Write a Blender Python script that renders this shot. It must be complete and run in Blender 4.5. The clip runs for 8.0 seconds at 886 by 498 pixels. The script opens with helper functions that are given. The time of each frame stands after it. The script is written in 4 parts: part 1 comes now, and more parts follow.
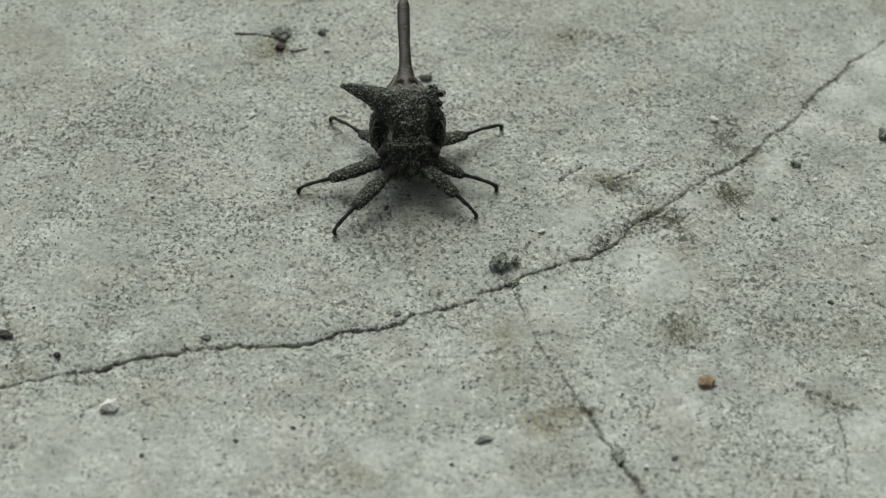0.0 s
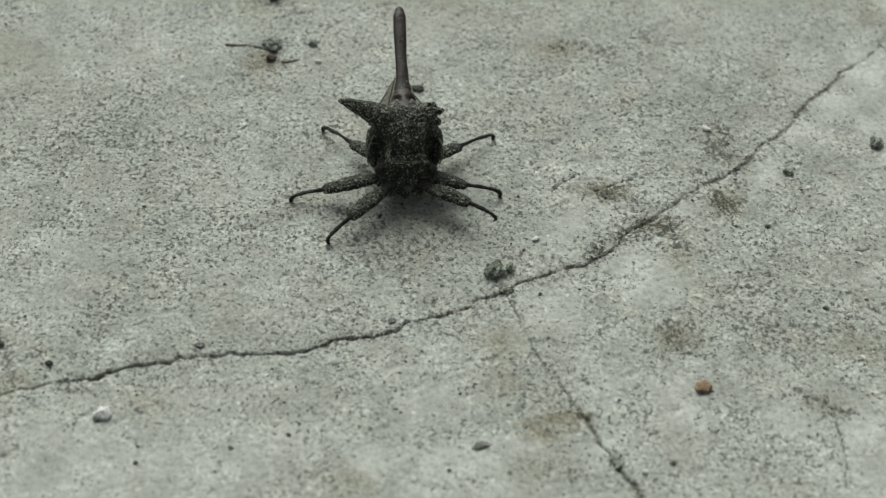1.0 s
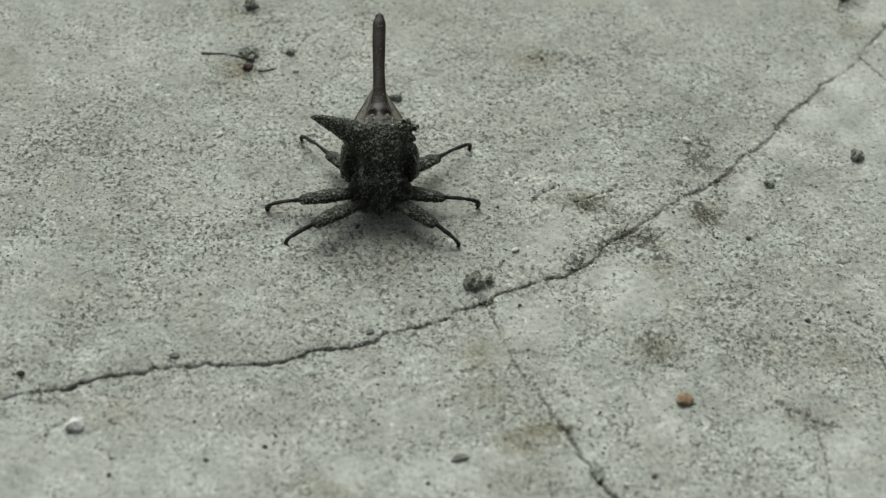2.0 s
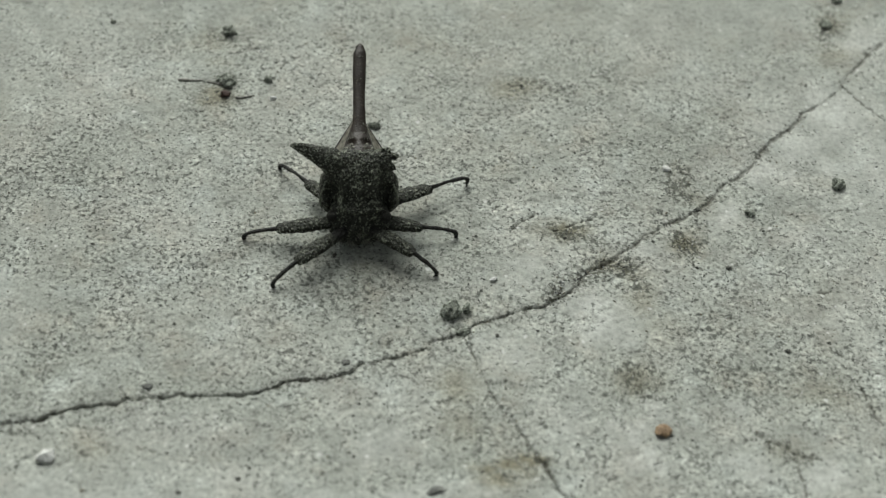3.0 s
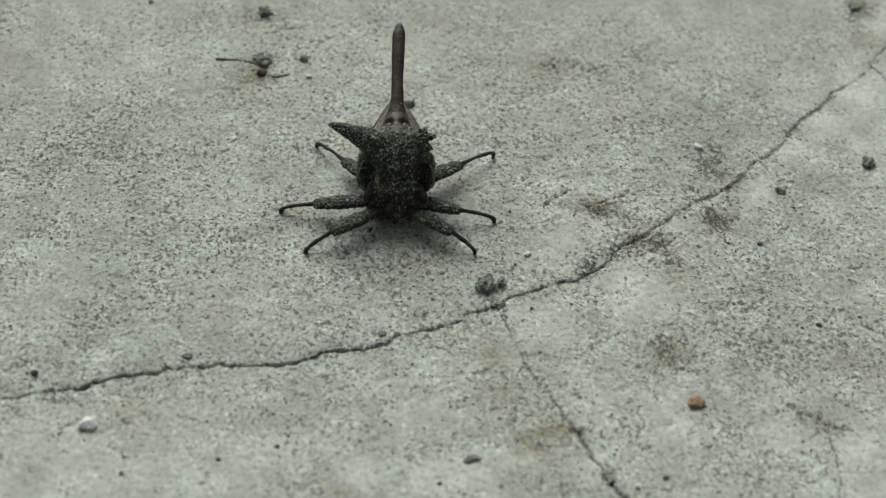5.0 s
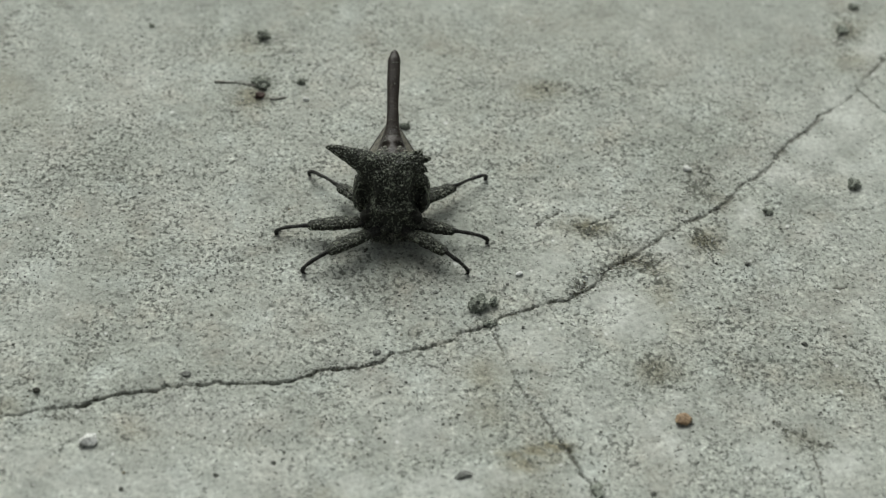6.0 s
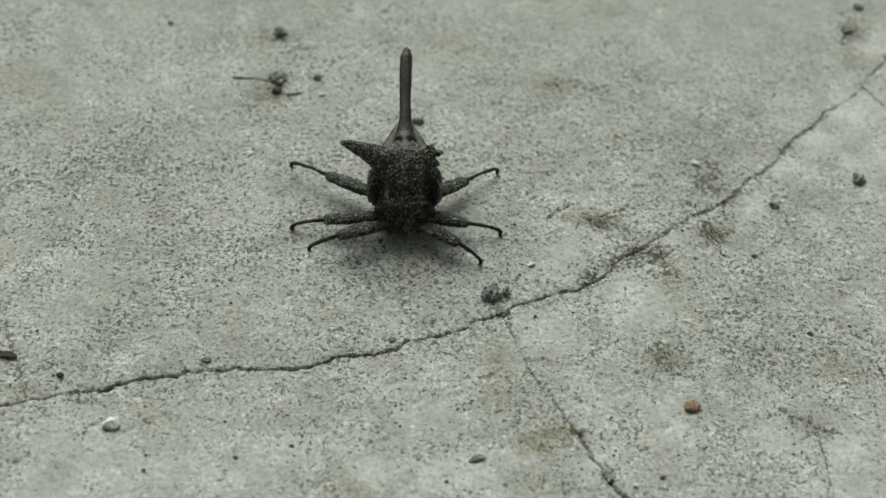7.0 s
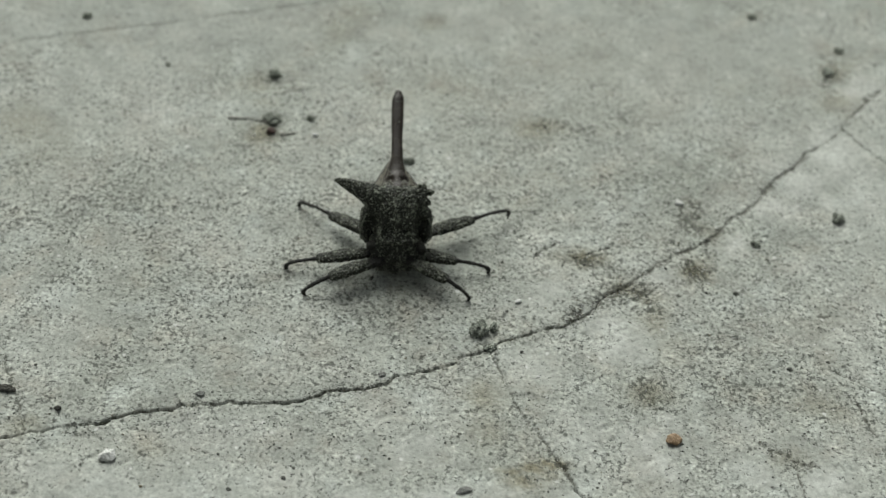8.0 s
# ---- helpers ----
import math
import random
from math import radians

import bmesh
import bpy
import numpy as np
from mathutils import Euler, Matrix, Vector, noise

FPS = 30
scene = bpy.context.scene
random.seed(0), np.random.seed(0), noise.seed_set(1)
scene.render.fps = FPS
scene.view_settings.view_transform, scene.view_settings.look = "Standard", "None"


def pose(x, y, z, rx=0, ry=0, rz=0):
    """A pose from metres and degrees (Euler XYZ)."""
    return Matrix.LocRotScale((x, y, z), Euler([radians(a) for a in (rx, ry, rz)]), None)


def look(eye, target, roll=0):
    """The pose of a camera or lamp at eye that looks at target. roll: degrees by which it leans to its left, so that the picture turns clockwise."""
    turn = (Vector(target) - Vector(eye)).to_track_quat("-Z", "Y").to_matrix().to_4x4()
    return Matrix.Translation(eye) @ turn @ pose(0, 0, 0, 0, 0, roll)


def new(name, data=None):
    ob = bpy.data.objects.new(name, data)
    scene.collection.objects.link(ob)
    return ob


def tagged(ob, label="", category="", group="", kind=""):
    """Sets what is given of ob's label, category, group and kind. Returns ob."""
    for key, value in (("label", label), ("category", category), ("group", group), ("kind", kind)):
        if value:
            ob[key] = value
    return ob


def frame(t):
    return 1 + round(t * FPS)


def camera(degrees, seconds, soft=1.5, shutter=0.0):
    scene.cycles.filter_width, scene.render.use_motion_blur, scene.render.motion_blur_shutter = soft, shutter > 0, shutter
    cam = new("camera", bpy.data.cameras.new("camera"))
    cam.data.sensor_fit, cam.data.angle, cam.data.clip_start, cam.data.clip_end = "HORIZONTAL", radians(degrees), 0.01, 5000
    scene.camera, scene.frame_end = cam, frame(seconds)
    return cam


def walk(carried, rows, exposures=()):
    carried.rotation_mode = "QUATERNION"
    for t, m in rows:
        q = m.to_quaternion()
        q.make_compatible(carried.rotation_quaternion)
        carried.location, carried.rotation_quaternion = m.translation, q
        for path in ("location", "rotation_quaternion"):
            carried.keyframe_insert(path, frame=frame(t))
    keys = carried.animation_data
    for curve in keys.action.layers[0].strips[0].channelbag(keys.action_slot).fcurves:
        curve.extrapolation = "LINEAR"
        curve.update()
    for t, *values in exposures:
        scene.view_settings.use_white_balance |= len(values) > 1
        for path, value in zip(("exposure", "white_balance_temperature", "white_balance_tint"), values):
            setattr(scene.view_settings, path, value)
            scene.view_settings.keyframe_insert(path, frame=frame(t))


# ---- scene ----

MM = 0.001


def mm(x, y, z, rx=0, ry=0, rz=0):
    """A pose from millimetres and degrees."""
    return pose(x * MM, y * MM, z * MM, rx, ry, rz)


# ---- camera: a phone held about a hand's width over a concrete slab ----
cam = camera(30, 8.0, soft=1.2)
cam.data.dof.use_dof = True
cam.data.dof.focus_distance = 0.116
cam.data.dof.aperture_fstop = 38.0
walk(cam, [
    (0.0, mm(2.37, 2.53, 89.41, 38.529, -0.631, 4.017)),
    (0.1, mm(2.26, 2.36, 89.27, 38.600, -0.664, 3.953)),
    (0.2, mm(2.15, 2.18, 89.12, 38.849, -0.743, 3.851)),
    (0.3, mm(2.04, 2.01, 88.97, 38.819, -0.653, 3.886)),
    (0.4, mm(1.93, 1.83, 88.83, 39.029, -0.762, 3.760)),
    (0.5, mm(1.82, 1.66, 88.68, 39.239, -0.825, 3.670)),
    (0.6, mm(1.64, 1.51, 88.44, 39.799, -1.120, 3.420)),
    (0.7, mm(1.46, 1.36, 88.20, 39.921, -1.216, 3.332)),
    (0.8, mm(1.27, 1.21, 87.96, 40.065, -1.358, 3.205)),
    (0.9, mm(1.09, 1.06, 87.72, 40.146, -1.362, 3.192)),
    (1.0, mm(0.91, 0.91, 87.48, 40.009, -1.291, 3.243)),
    (1.1, mm(0.89, 1.20, 87.17, 40.065, -1.366, 3.168)),
    (1.2, mm(0.86, 1.48, 86.86, 40.381, -1.591, 2.964)),
    (2.3, mm(0.21, 1.04, 85.91, 41.010, -2.380, 2.700)),
    (2.4, mm(0.34, 0.99, 85.83, 41.158, -2.431, 2.680)),
    (2.5, mm(0.46, 0.95, 85.74, 41.224, -2.392, 2.738)),
    (2.6, mm(0.61, 1.19, 85.69, 41.389, -2.492, 2.653)),
    (2.7, mm(0.77, 1.44, 85.64, 41.113, -2.342, 2.788)),
    (2.8, mm(0.92, 1.69, 85.59, 41.099, -2.325, 2.805)),
    (2.9, mm(1.07, 1.93, 85.53, 41.287, -2.427, 2.717)),
    (3.0, mm(1.22, 2.18, 85.48, 41.594, -2.544, 2.616)),
    (3.1, mm(0.98, 1.74, 85.38, 41.551, -2.478, 2.692)),
    (3.2, mm(0.73, 1.31, 85.29, 41.710, -2.531, 2.662)),
    (3.3, mm(0.49, 0.87, 85.19, 41.466, -2.406, 2.791)),
    (3.4, mm(0.24, 0.44, 85.10, 41.545, -2.488, 2.736)),
    (3.5, mm(0.00, 0.00, 85.00, 41.559, -2.437, 2.799)),
    (3.6, mm(0.05, 0.05, 85.07, 41.599, -2.429, 2.806)),
    (3.7, mm(0.10, 0.10, 85.14, 41.438, -2.318, 2.904)),
    (3.8, mm(0.15, 0.14, 85.22, 41.339, -2.280, 2.937)),
    (3.9, mm(0.20, 0.19, 85.29, 41.198, -2.154, 3.048)),
    (4.0, mm(0.25, 0.24, 85.36, 41.502, -2.339, 2.884)),
    (4.1, mm(0.17, 0.10, 85.27, 41.472, -2.268, 2.964)),
    (4.2, mm(0.09, -0.03, 85.18, 41.627, -2.378, 2.883)),
    (4.3, mm(0.02, -0.17, 85.09, 41.596, -2.293, 2.975)),
    (4.4, mm(-0.06, -0.30, 85.00, 41.528, -2.281, 3.002)),
    (4.5, mm(-0.13, -0.44, 84.91, 41.579, -2.255, 3.042)),
    (4.6, mm(-0.10, -0.31, 84.92, 41.640, -2.313, 2.982)),
    (4.7, mm(-0.06, -0.17, 84.93, 41.538, -2.207, 3.065)),
    (5.8, mm(0.80, -1.21, 87.21, 42.038, -2.162, 3.202)),
    (5.9, mm(0.78, -1.35, 87.34, 41.998, -2.129, 3.250)),
    (6.0, mm(0.76, -1.48, 87.48, 42.079, -2.169, 3.232)),
    (6.1, mm(0.57, -1.89, 87.51, 42.177, -2.181, 3.243)),
    (6.2, mm(0.39, -2.30, 87.54, 42.315, -2.250, 3.201)),
    (6.3, mm(0.21, -2.71, 87.57, 42.290, -2.187, 3.279)),
    (6.4, mm(0.02, -3.12, 87.61, 42.127, -2.139, 3.344)),
    (6.5, mm(-0.16, -3.53, 87.64, 42.142, -2.134, 3.370)),
    (6.6, mm(-0.12, -3.69, 87.80, 42.072, -2.133, 3.401)),
    (6.7, mm(-0.08, -3.86, 87.97, 42.303, -2.263, 3.312)),
    (6.8, mm(-0.04, -4.03, 88.13, 42.427, -2.306, 3.303)),
    (6.9, mm(-0.00, -4.19, 88.30, 42.395, -2.261, 3.374)),
    (7.0, mm(0.04, -4.36, 88.46, 42.443, -2.246, 3.418)),
    (7.1, mm(0.13, -4.49, 88.82, 42.538, -2.295, 3.402)),
    (7.2, mm(0.22, -4.61, 89.19, 42.550, -2.242, 3.480)),
    (7.3, mm(0.32, -4.74, 89.55, 42.524, -2.204, 3.545)),
    (7.4, mm(0.41, -4.86, 89.91, 42.722, -2.326, 3.461)),
    (7.5, mm(0.50, -4.98, 90.28, 42.977, -2.389, 3.431)),
    (7.6, mm(0.52, -5.26, 90.38, 43.222, -2.456, 3.379)),
    (7.7, mm(0.55, -5.53, 90.48, 43.668, -2.638, 3.218)),
    (7.8, mm(0.57, -5.80, 90.58, 43.790, -2.633, 3.233)),
    (7.9, mm(0.59, -6.07, 90.69, 43.748, -2.498, 3.371)),
    (8.0, mm(0.61, -6.34, 90.79, 43.690, -2.435, 3.442)),
], exposures=[
    (0.0, 0.335, 6440, 4.0), (8.0, 0.335, 6440, 4.0),
])

# ---- light: bright overcast sky, stronger from beyond the insect ----
world = bpy.data.worlds.new("overcast_sky")
scene.world = world
world.use_nodes = True
sky = world.node_tree.nodes.new("ShaderNodeTexSky")
sky.sky_type = "NISHITA"
sky.sun_disc = False
sky.sun_elevation = radians(42)
sky.sun_rotation = radians(-16)
sky.air_density = 1.0
sky.dust_density = 8.0
sky.ozone_density = 1.0
world.node_tree.nodes["Background"].inputs["Strength"].default_value = 0.0435
cloud = world.node_tree.nodes.new("ShaderNodeHueSaturation")
cloud.inputs["Saturation"].default_value = 0.15
world.node_tree.links.new(sky.outputs[0], cloud.inputs["Color"])
world.node_tree.links.new(cloud.outputs[0], world.node_tree.nodes["Background"].inputs["Color"])

sun = new("sun", bpy.data.lights.new("sun", "SUN"))
sun.data.energy = 1.84
sun.data.angle = radians(42)
sun.data.color = (1.0, 0.98, 0.95)
sun.matrix_world = look((-0.28, 1.0, 0.92), (0, 0, 0))


# ---- materials ----
def nodes_of(name):
    mat = bpy.data.materials.new(name)
    mat.use_nodes = True
    nt = mat.node_tree
    return mat, nt, nt.nodes["Principled BSDF"]


def node(nt, kind, **values):
    n = nt.nodes.new(kind)
    for key, value in values.items():
        n.inputs[key.replace("_", " ")].default_value = value
    return n


def ramp(nt, source, stops):
    n = nt.nodes.new("ShaderNodeValToRGB")
    while len(n.color_ramp.elements) < len(stops):
        n.color_ramp.elements.new(0.5)
    for e, (at, c) in zip(n.color_ramp.elements, stops):
        e.position = at
        e.color = (*c, 1) if len(c) == 3 else c
    nt.links.new(source, n.inputs["Fac"])
    return n.outputs["Color"]


def grey(v):
    return (v, v, v)


def mix(nt, fac, a, b, blend="MIX"):
    n = nt.nodes.new("ShaderNodeMix")
    n.data_type = "RGBA"
    n.blend_type = blend
    for socket, v in ((n.inputs[0], fac), (n.inputs[6], a), (n.inputs[7], b)):
        if isinstance(v, bpy.types.NodeSocket):
            nt.links.new(v, socket)
        elif isinstance(v, tuple):
            socket.default_value = (*v, 1)
        else:
            socket.default_value = v
    return n.outputs[2]


def calc(nt, op, a, b=0.0, clamp=False):
    n = nt.nodes.new("ShaderNodeMath")
    n.operation = op
    n.use_clamp = clamp
    for socket, v in ((n.inputs[0], a), (n.inputs[1], b)):
        if isinstance(v, bpy.types.NodeSocket):
            nt.links.new(v, socket)
        else:
            socket.default_value = v
    return n.outputs[0]


def attribute(nt, name):
    n = nt.nodes.new("ShaderNodeAttribute")
    n.attribute_name = name
    return n.outputs["Fac"]


def place(nt):
    return nt.nodes.new("ShaderNodeTexCoord").outputs["Object"]


def noise_tex(nt, where, size, detail=3.0, rough=0.55):
    """Noise whose features are about size millimetres."""
    n = node(nt, "ShaderNodeTexNoise", Scale=1 / (size * MM), Detail=detail, Roughness=rough)
    nt.links.new(where, n.inputs["Vector"])
    return n.outputs["Fac"]


def cells(nt, where, size, randomness=1.0):
    n = node(nt, "ShaderNodeTexVoronoi", Scale=1 / (size * MM), Randomness=randomness)
    nt.links.new(where, n.inputs["Vector"])
    return n.outputs["Distance"], n.outputs["Color"]


def bump(nt, shader, height, distance, strength=1.0):
    n = node(nt, "ShaderNodeBump", Distance=distance * MM, Strength=strength)
    nt.links.new(height, n.inputs["Height"])
    nt.links.new(n.outputs["Normal"], shader.inputs["Normal"])


def specks(nt, where, size, amount, radius):
    """1 inside scattered round specks: one in some of the cells, the share given by amount (0 to 1)."""
    dist, colour = cells(nt, where, size)
    split = nt.nodes.new("ShaderNodeSeparateColor")
    nt.links.new(colour, split.inputs[0])
    chosen = calc(nt, "LESS_THAN", split.outputs[0], amount)
    width = calc(nt, "MULTIPLY_ADD", split.outputs[1], radius)
    width.node.inputs[2].default_value = radius * 0.45
    inside = calc(nt, "MULTIPLY", calc(nt, "SUBTRACT", width, dist), 7.0, clamp=True)
    return calc(nt, "MULTIPLY", inside, chosen)


def concrete_material():
    mat, nt, bsdf = nodes_of("weathered_concrete")
    at = place(nt)
    warp = nt.nodes.new("ShaderNodeVectorMath")
    warp.operation = "MULTIPLY_ADD"
    soft_noise = node(nt, "ShaderNodeTexNoise", Scale=1 / (0.5 * MM), Detail=2.0)
    nt.links.new(at, soft_noise.inputs["Vector"])
    nt.links.new(soft_noise.outputs["Color"], warp.inputs[0])
    warp.inputs[1].default_value = (0.00035, 0.00035, 0.00035)
    nt.links.new(at, warp.inputs[2])
    bent = warp.outputs[0]
    dirt, tan, pale, smooth = attribute(nt, "dirt"), attribute(nt, "tan"), attribute(nt, "pale"), attribute(nt, "smooth")
    broad = noise_tex(nt, at, 14, 4)
    middle = noise_tex(nt, at, 2.6, 4, 0.6)
    fine = noise_tex(nt, at, 0.42, 3, 0.65)
    colour = ramp(nt, broad, [(0.3, (0.36, 0.38, 0.335)), (0.7, (0.50, 0.52, 0.47))])
    warm = noise_tex(nt, at, 7.0, 4, 0.6)
    colour = mix(nt, ramp(nt, warm, [(0.5, grey(0)), (0.75, grey(0.32))]), colour, (0.41, 0.388, 0.338))
    cloudy = noise_tex(nt, at, 4.2, 5, 0.62)
    colour = mix(nt, ramp(nt, cloudy, [(0.28, grey(0.55)), (0.46, grey(0))]), colour, (0.40, 0.375, 0.31))
    colour = mix(nt, ramp(nt, cloudy, [(0.54, grey(0)), (0.70, grey(0.75))]), colour, (0.55, 0.59, 0.545))
    colour = mix(nt, calc(nt, "MULTIPLY", smooth, 0.55, True), colour, (0.405, 0.425, 0.385))
    colour = mix(nt, calc(nt, "MULTIPLY", pale, 0.8, True), colour, (0.60, 0.62, 0.575))
    colour = mix(nt, 1.0, colour, ramp(nt, middle, [(0.3, grey(0.80)), (0.7, grey(1.12))]), "MULTIPLY")
    colour = mix(nt, 1.0, colour, ramp(nt, fine, [(0.28, grey(0.74)), (0.5, grey(1.0)), (0.75, grey(1.15))]), "MULTIPLY")
    colour = mix(nt, calc(nt, "MULTIPLY", tan, 1.05, True), colour, mix(nt, fine, (0.155, 0.148, 0.10), (0.385, 0.37, 0.285)))
    # sandy areas and smooth areas of cement paste
    clusters = noise_tex(nt, at, 5.5, 3, 0.6)
    share = calc(nt, "MULTIPLY_ADD", dirt, 1.1)
    share.node.inputs[2].default_value = 0.42
    share = calc(nt, "ADD", share, calc(nt, "MULTIPLY", calc(nt, "SUBTRACT", middle, 0.5), 0.9))
    share = calc(nt, "ADD", share, calc(nt, "MULTIPLY", calc(nt, "SUBTRACT", clusters, 0.5), 1.6))
    share = calc(nt, "SUBTRACT", share, calc(nt, "MULTIPLY", smooth, 0.42))
    share = calc(nt, "SUBTRACT", share, calc(nt, "MULTIPLY", pale, 0.52), True)
    # salt and pepper of the sand in the mix
    salt = noise_tex(nt, at, 0.25, 2, 0.6)
    pepper = ramp(nt, salt, [(0.32, grey(0.50)), (0.45, grey(0.96)), (0.55, grey(1.05)), (0.68, grey(1.42))])
    colour = mix(nt, calc(nt, "MULTIPLY_ADD", share, 1.5, True), colour, mix(nt, 1.0, colour, pepper, "MULTIPLY"))
    colour.node.inputs[0].links[0].from_node.inputs[2].default_value = 0.18
    # dark grains and pits of uneven shape
    blot = noise_tex(nt, bent, 0.32, 2, 0.6)
    level = calc(nt, "MULTIPLY_ADD", share, -0.16)
    level.node.inputs[2].default_value = 0.645
    ragged = calc(nt, "MULTIPLY", calc(nt, "SUBTRACT", blot, level), 13.0, clamp=True)
    large = specks(nt, bent, 0.8, calc(nt, "MULTIPLY", share, 0.75), 0.19)
    dark = calc(nt, "MAXIMUM", ragged, large)
    colour = mix(nt, calc(nt, "MULTIPLY", dark, 0.70), colour, (0.075, 0.080, 0.070))
    light = specks(nt, bent, 0.75, 0.22, 0.18)
    colour = mix(nt, calc(nt, "MULTIPLY", light, 0.8), colour, (0.72, 0.73, 0.70))
    grit = calc(nt, "MULTIPLY", calc(nt, "SUBTRACT", noise_tex(nt, bent, 0.34, 3, 0.65), 0.475), 9.0, clamp=True)
    soil = calc(nt, "MULTIPLY", dirt, calc(nt, "MULTIPLY_ADD", grit, 0.75), True)
    soil.node.inputs[1].links[0].from_node.inputs[2].default_value = 0.07
    colour = mix(nt, soil, colour, mix(nt, salt, (0.036, 0.037, 0.025), (0.118, 0.118, 0.082)))
    seam = calc(nt, "MULTIPLY", attribute(nt, "seam"), 0.93, True)
    colour = mix(nt, seam, colour, mix(nt, salt, (0.035, 0.033, 0.027), (0.13, 0.124, 0.10)))
    nt.links.new(colour, bsdf.inputs["Base Color"])
    bsdf.inputs["Roughness"].default_value = 1.0
    bsdf.inputs["Specular IOR Level"].default_value = 0.08
    height = calc(nt, "SUBTRACT", calc(nt, "ADD", fine, calc(nt, "MULTIPLY", noise_tex(nt, at, 0.15, 2), 0.5)), calc(nt, "MULTIPLY", dark, 0.5))
    bump(nt, bsdf, height, 0.06, 0.6)
    return mat


def shell_material(name, deep, crust, amount=0.5, rough=0.72, size=0.17, relief=1.0):
    """Insect cuticle: dark ground with paler crusted granules, small highlights painted in with them."""
    mat, nt, bsdf = nodes_of(name)
    at = place(nt)
    dist, _ = cells(nt, at, size)
    grain = calc(nt, "MULTIPLY", calc(nt, "SUBTRACT", 0.55, dist), 2.5, clamp=True)
    crumbs = noise_tex(nt, at, size * 0.75, 2, 0.6)
    patchy = noise_tex(nt, at, 0.9, 4, 0.6)
    level = calc(nt, "MULTIPLY_ADD", patchy, -0.55)
    level.node.inputs[2].default_value = 0.93 - 0.22 * amount
    lit = calc(nt, "MULTIPLY", calc(nt, "SUBTRACT", crumbs, level), 7.0, clamp=True)
    base = mix(nt, patchy, tuple(c * 0.55 for c in deep), tuple(c * 1.5 for c in deep))
    col = mix(nt, lit, base, crust)
    nt.links.new(col, bsdf.inputs["Base Color"])
    bsdf.inputs["Roughness"].default_value = rough
    bsdf.inputs["Specular IOR Level"].default_value = 0.35
    bump(nt, bsdf, calc(nt, "ADD", calc(nt, "MULTIPLY", grain, 0.6), calc(nt, "ADD", crumbs, patchy)), 0.12, relief)
    return mat


def mineral_material(name, low, high, size=0.35, rough=0.8):
    mat, nt, bsdf = nodes_of(name)
    at = place(nt)
    n1, n2 = noise_tex(nt, at, size, 4, 0.65), noise_tex(nt, at, size * 0.25, 3, 0.6)
    col = mix(nt, ramp(nt, n1, [(0.35, grey(0)), (0.65, grey(1))]), low, high)
    col = mix(nt, 1.0, col, ramp(nt, n2, [(0.3, grey(0.6)), (0.7, grey(1.2))]), "MULTIPLY")
    nt.links.new(col, bsdf.inputs["Base Color"])
    bsdf.inputs["Roughness"].default_value = rough
    bsdf.inputs["Specular IOR Level"].default_value = 0.3
    bump(nt, bsdf, calc(nt, "ADD", n1, n2), size * 0.10, 0.7)
    return mat


def sand_material():
    mat, nt, bsdf = nodes_of("sand_grains")
    info = nt.nodes.new("ShaderNodeNewGeometry")
    col = ramp(nt, info.outputs["Random Per Island"], [(0.0, (0.085, 0.088, 0.078)), (0.5, (0.14, 0.14, 0.13)), (0.74, (0.22, 0.22, 0.20)), (0.86, (0.19, 0.165, 0.105)), (0.92, (0.62, 0.63, 0.60))])
    nt.links.new(col, bsdf.inputs["Base Color"])
    bsdf.inputs["Roughness"].default_value = 0.7
    return mat


def wing_material():
    mat, nt, bsdf = nodes_of("wing_membrane")
    at = place(nt)
    stretch = nt.nodes.new("ShaderNodeVectorMath")
    stretch.operation = "MULTIPLY"
    nt.links.new(at, stretch.inputs[0])
    stretch.inputs[1].default_value = (1.0, 0.18, 1.0)
    vein = noise_tex(nt, stretch.outputs[0], 0.22, 2, 0.5)
    col = ramp(nt, vein, [(0.35, (0.13, 0.122, 0.095)), (0.5, (0.25, 0.24, 0.19)), (0.68, (0.33, 0.32, 0.26))])
    nt.links.new(col, bsdf.inputs["Base Color"])
    bsdf.inputs["Roughness"].default_value = 0.45
    bump(nt, bsdf, vein, 0.05, 0.8)
    return mat


CONCRETE = concrete_material()
SAND = sand_material()
SHELL = shell_material("dark_crusted_cuticle", (0.023, 0.0255, 0.017), (0.29, 0.315, 0.24), 0.46, 0.5, 0.24, 0.9)
ROD = shell_material("brown_process_cuticle", (0.023, 0.017, 0.012), (0.06, 0.05, 0.037), 0.32, 0.5, 0.17, 0.2)
LEG = shell_material("mottled_leg_cuticle", (0.021, 0.0235, 0.0155), (0.19, 0.205, 0.155), 0.44, 0.6, 0.24, 0.8)
TARSUS = shell_material("black_tarsus_cuticle", (0.013, 0.013, 0.0105), (0.06, 0.058, 0.048), 0.3, 0.5, 0.14)
EYE = shell_material("dull_brown_eye", (0.026, 0.026, 0.020), (0.055, 0.054, 0.042), 0.3, 0.4, 0.08)
BRISTLE = mineral_material("pale_bristle", (0.12, 0.12, 0.098), (0.29, 0.288, 0.24), 0.1)
CRUST = mineral_material("pale_crust", (0.045, 0.050, 0.037), (0.38, 0.41, 0.325), 0.2, 0.55)
WING = wing_material()
DARK_SOIL = mineral_material("dark_soil", (0.035, 0.034, 0.028), (0.11, 0.108, 0.092), 0.4, 0.95)
DARK_GRAIN = mineral_material("dark_grain", (0.07, 0.073, 0.064), (0.21, 0.215, 0.19), 0.2, 0.95)
GREY_SOIL = mineral_material("grey_green_soil", (0.10, 0.112, 0.09), (0.42, 0.45, 0.385), 0.34, 0.95)
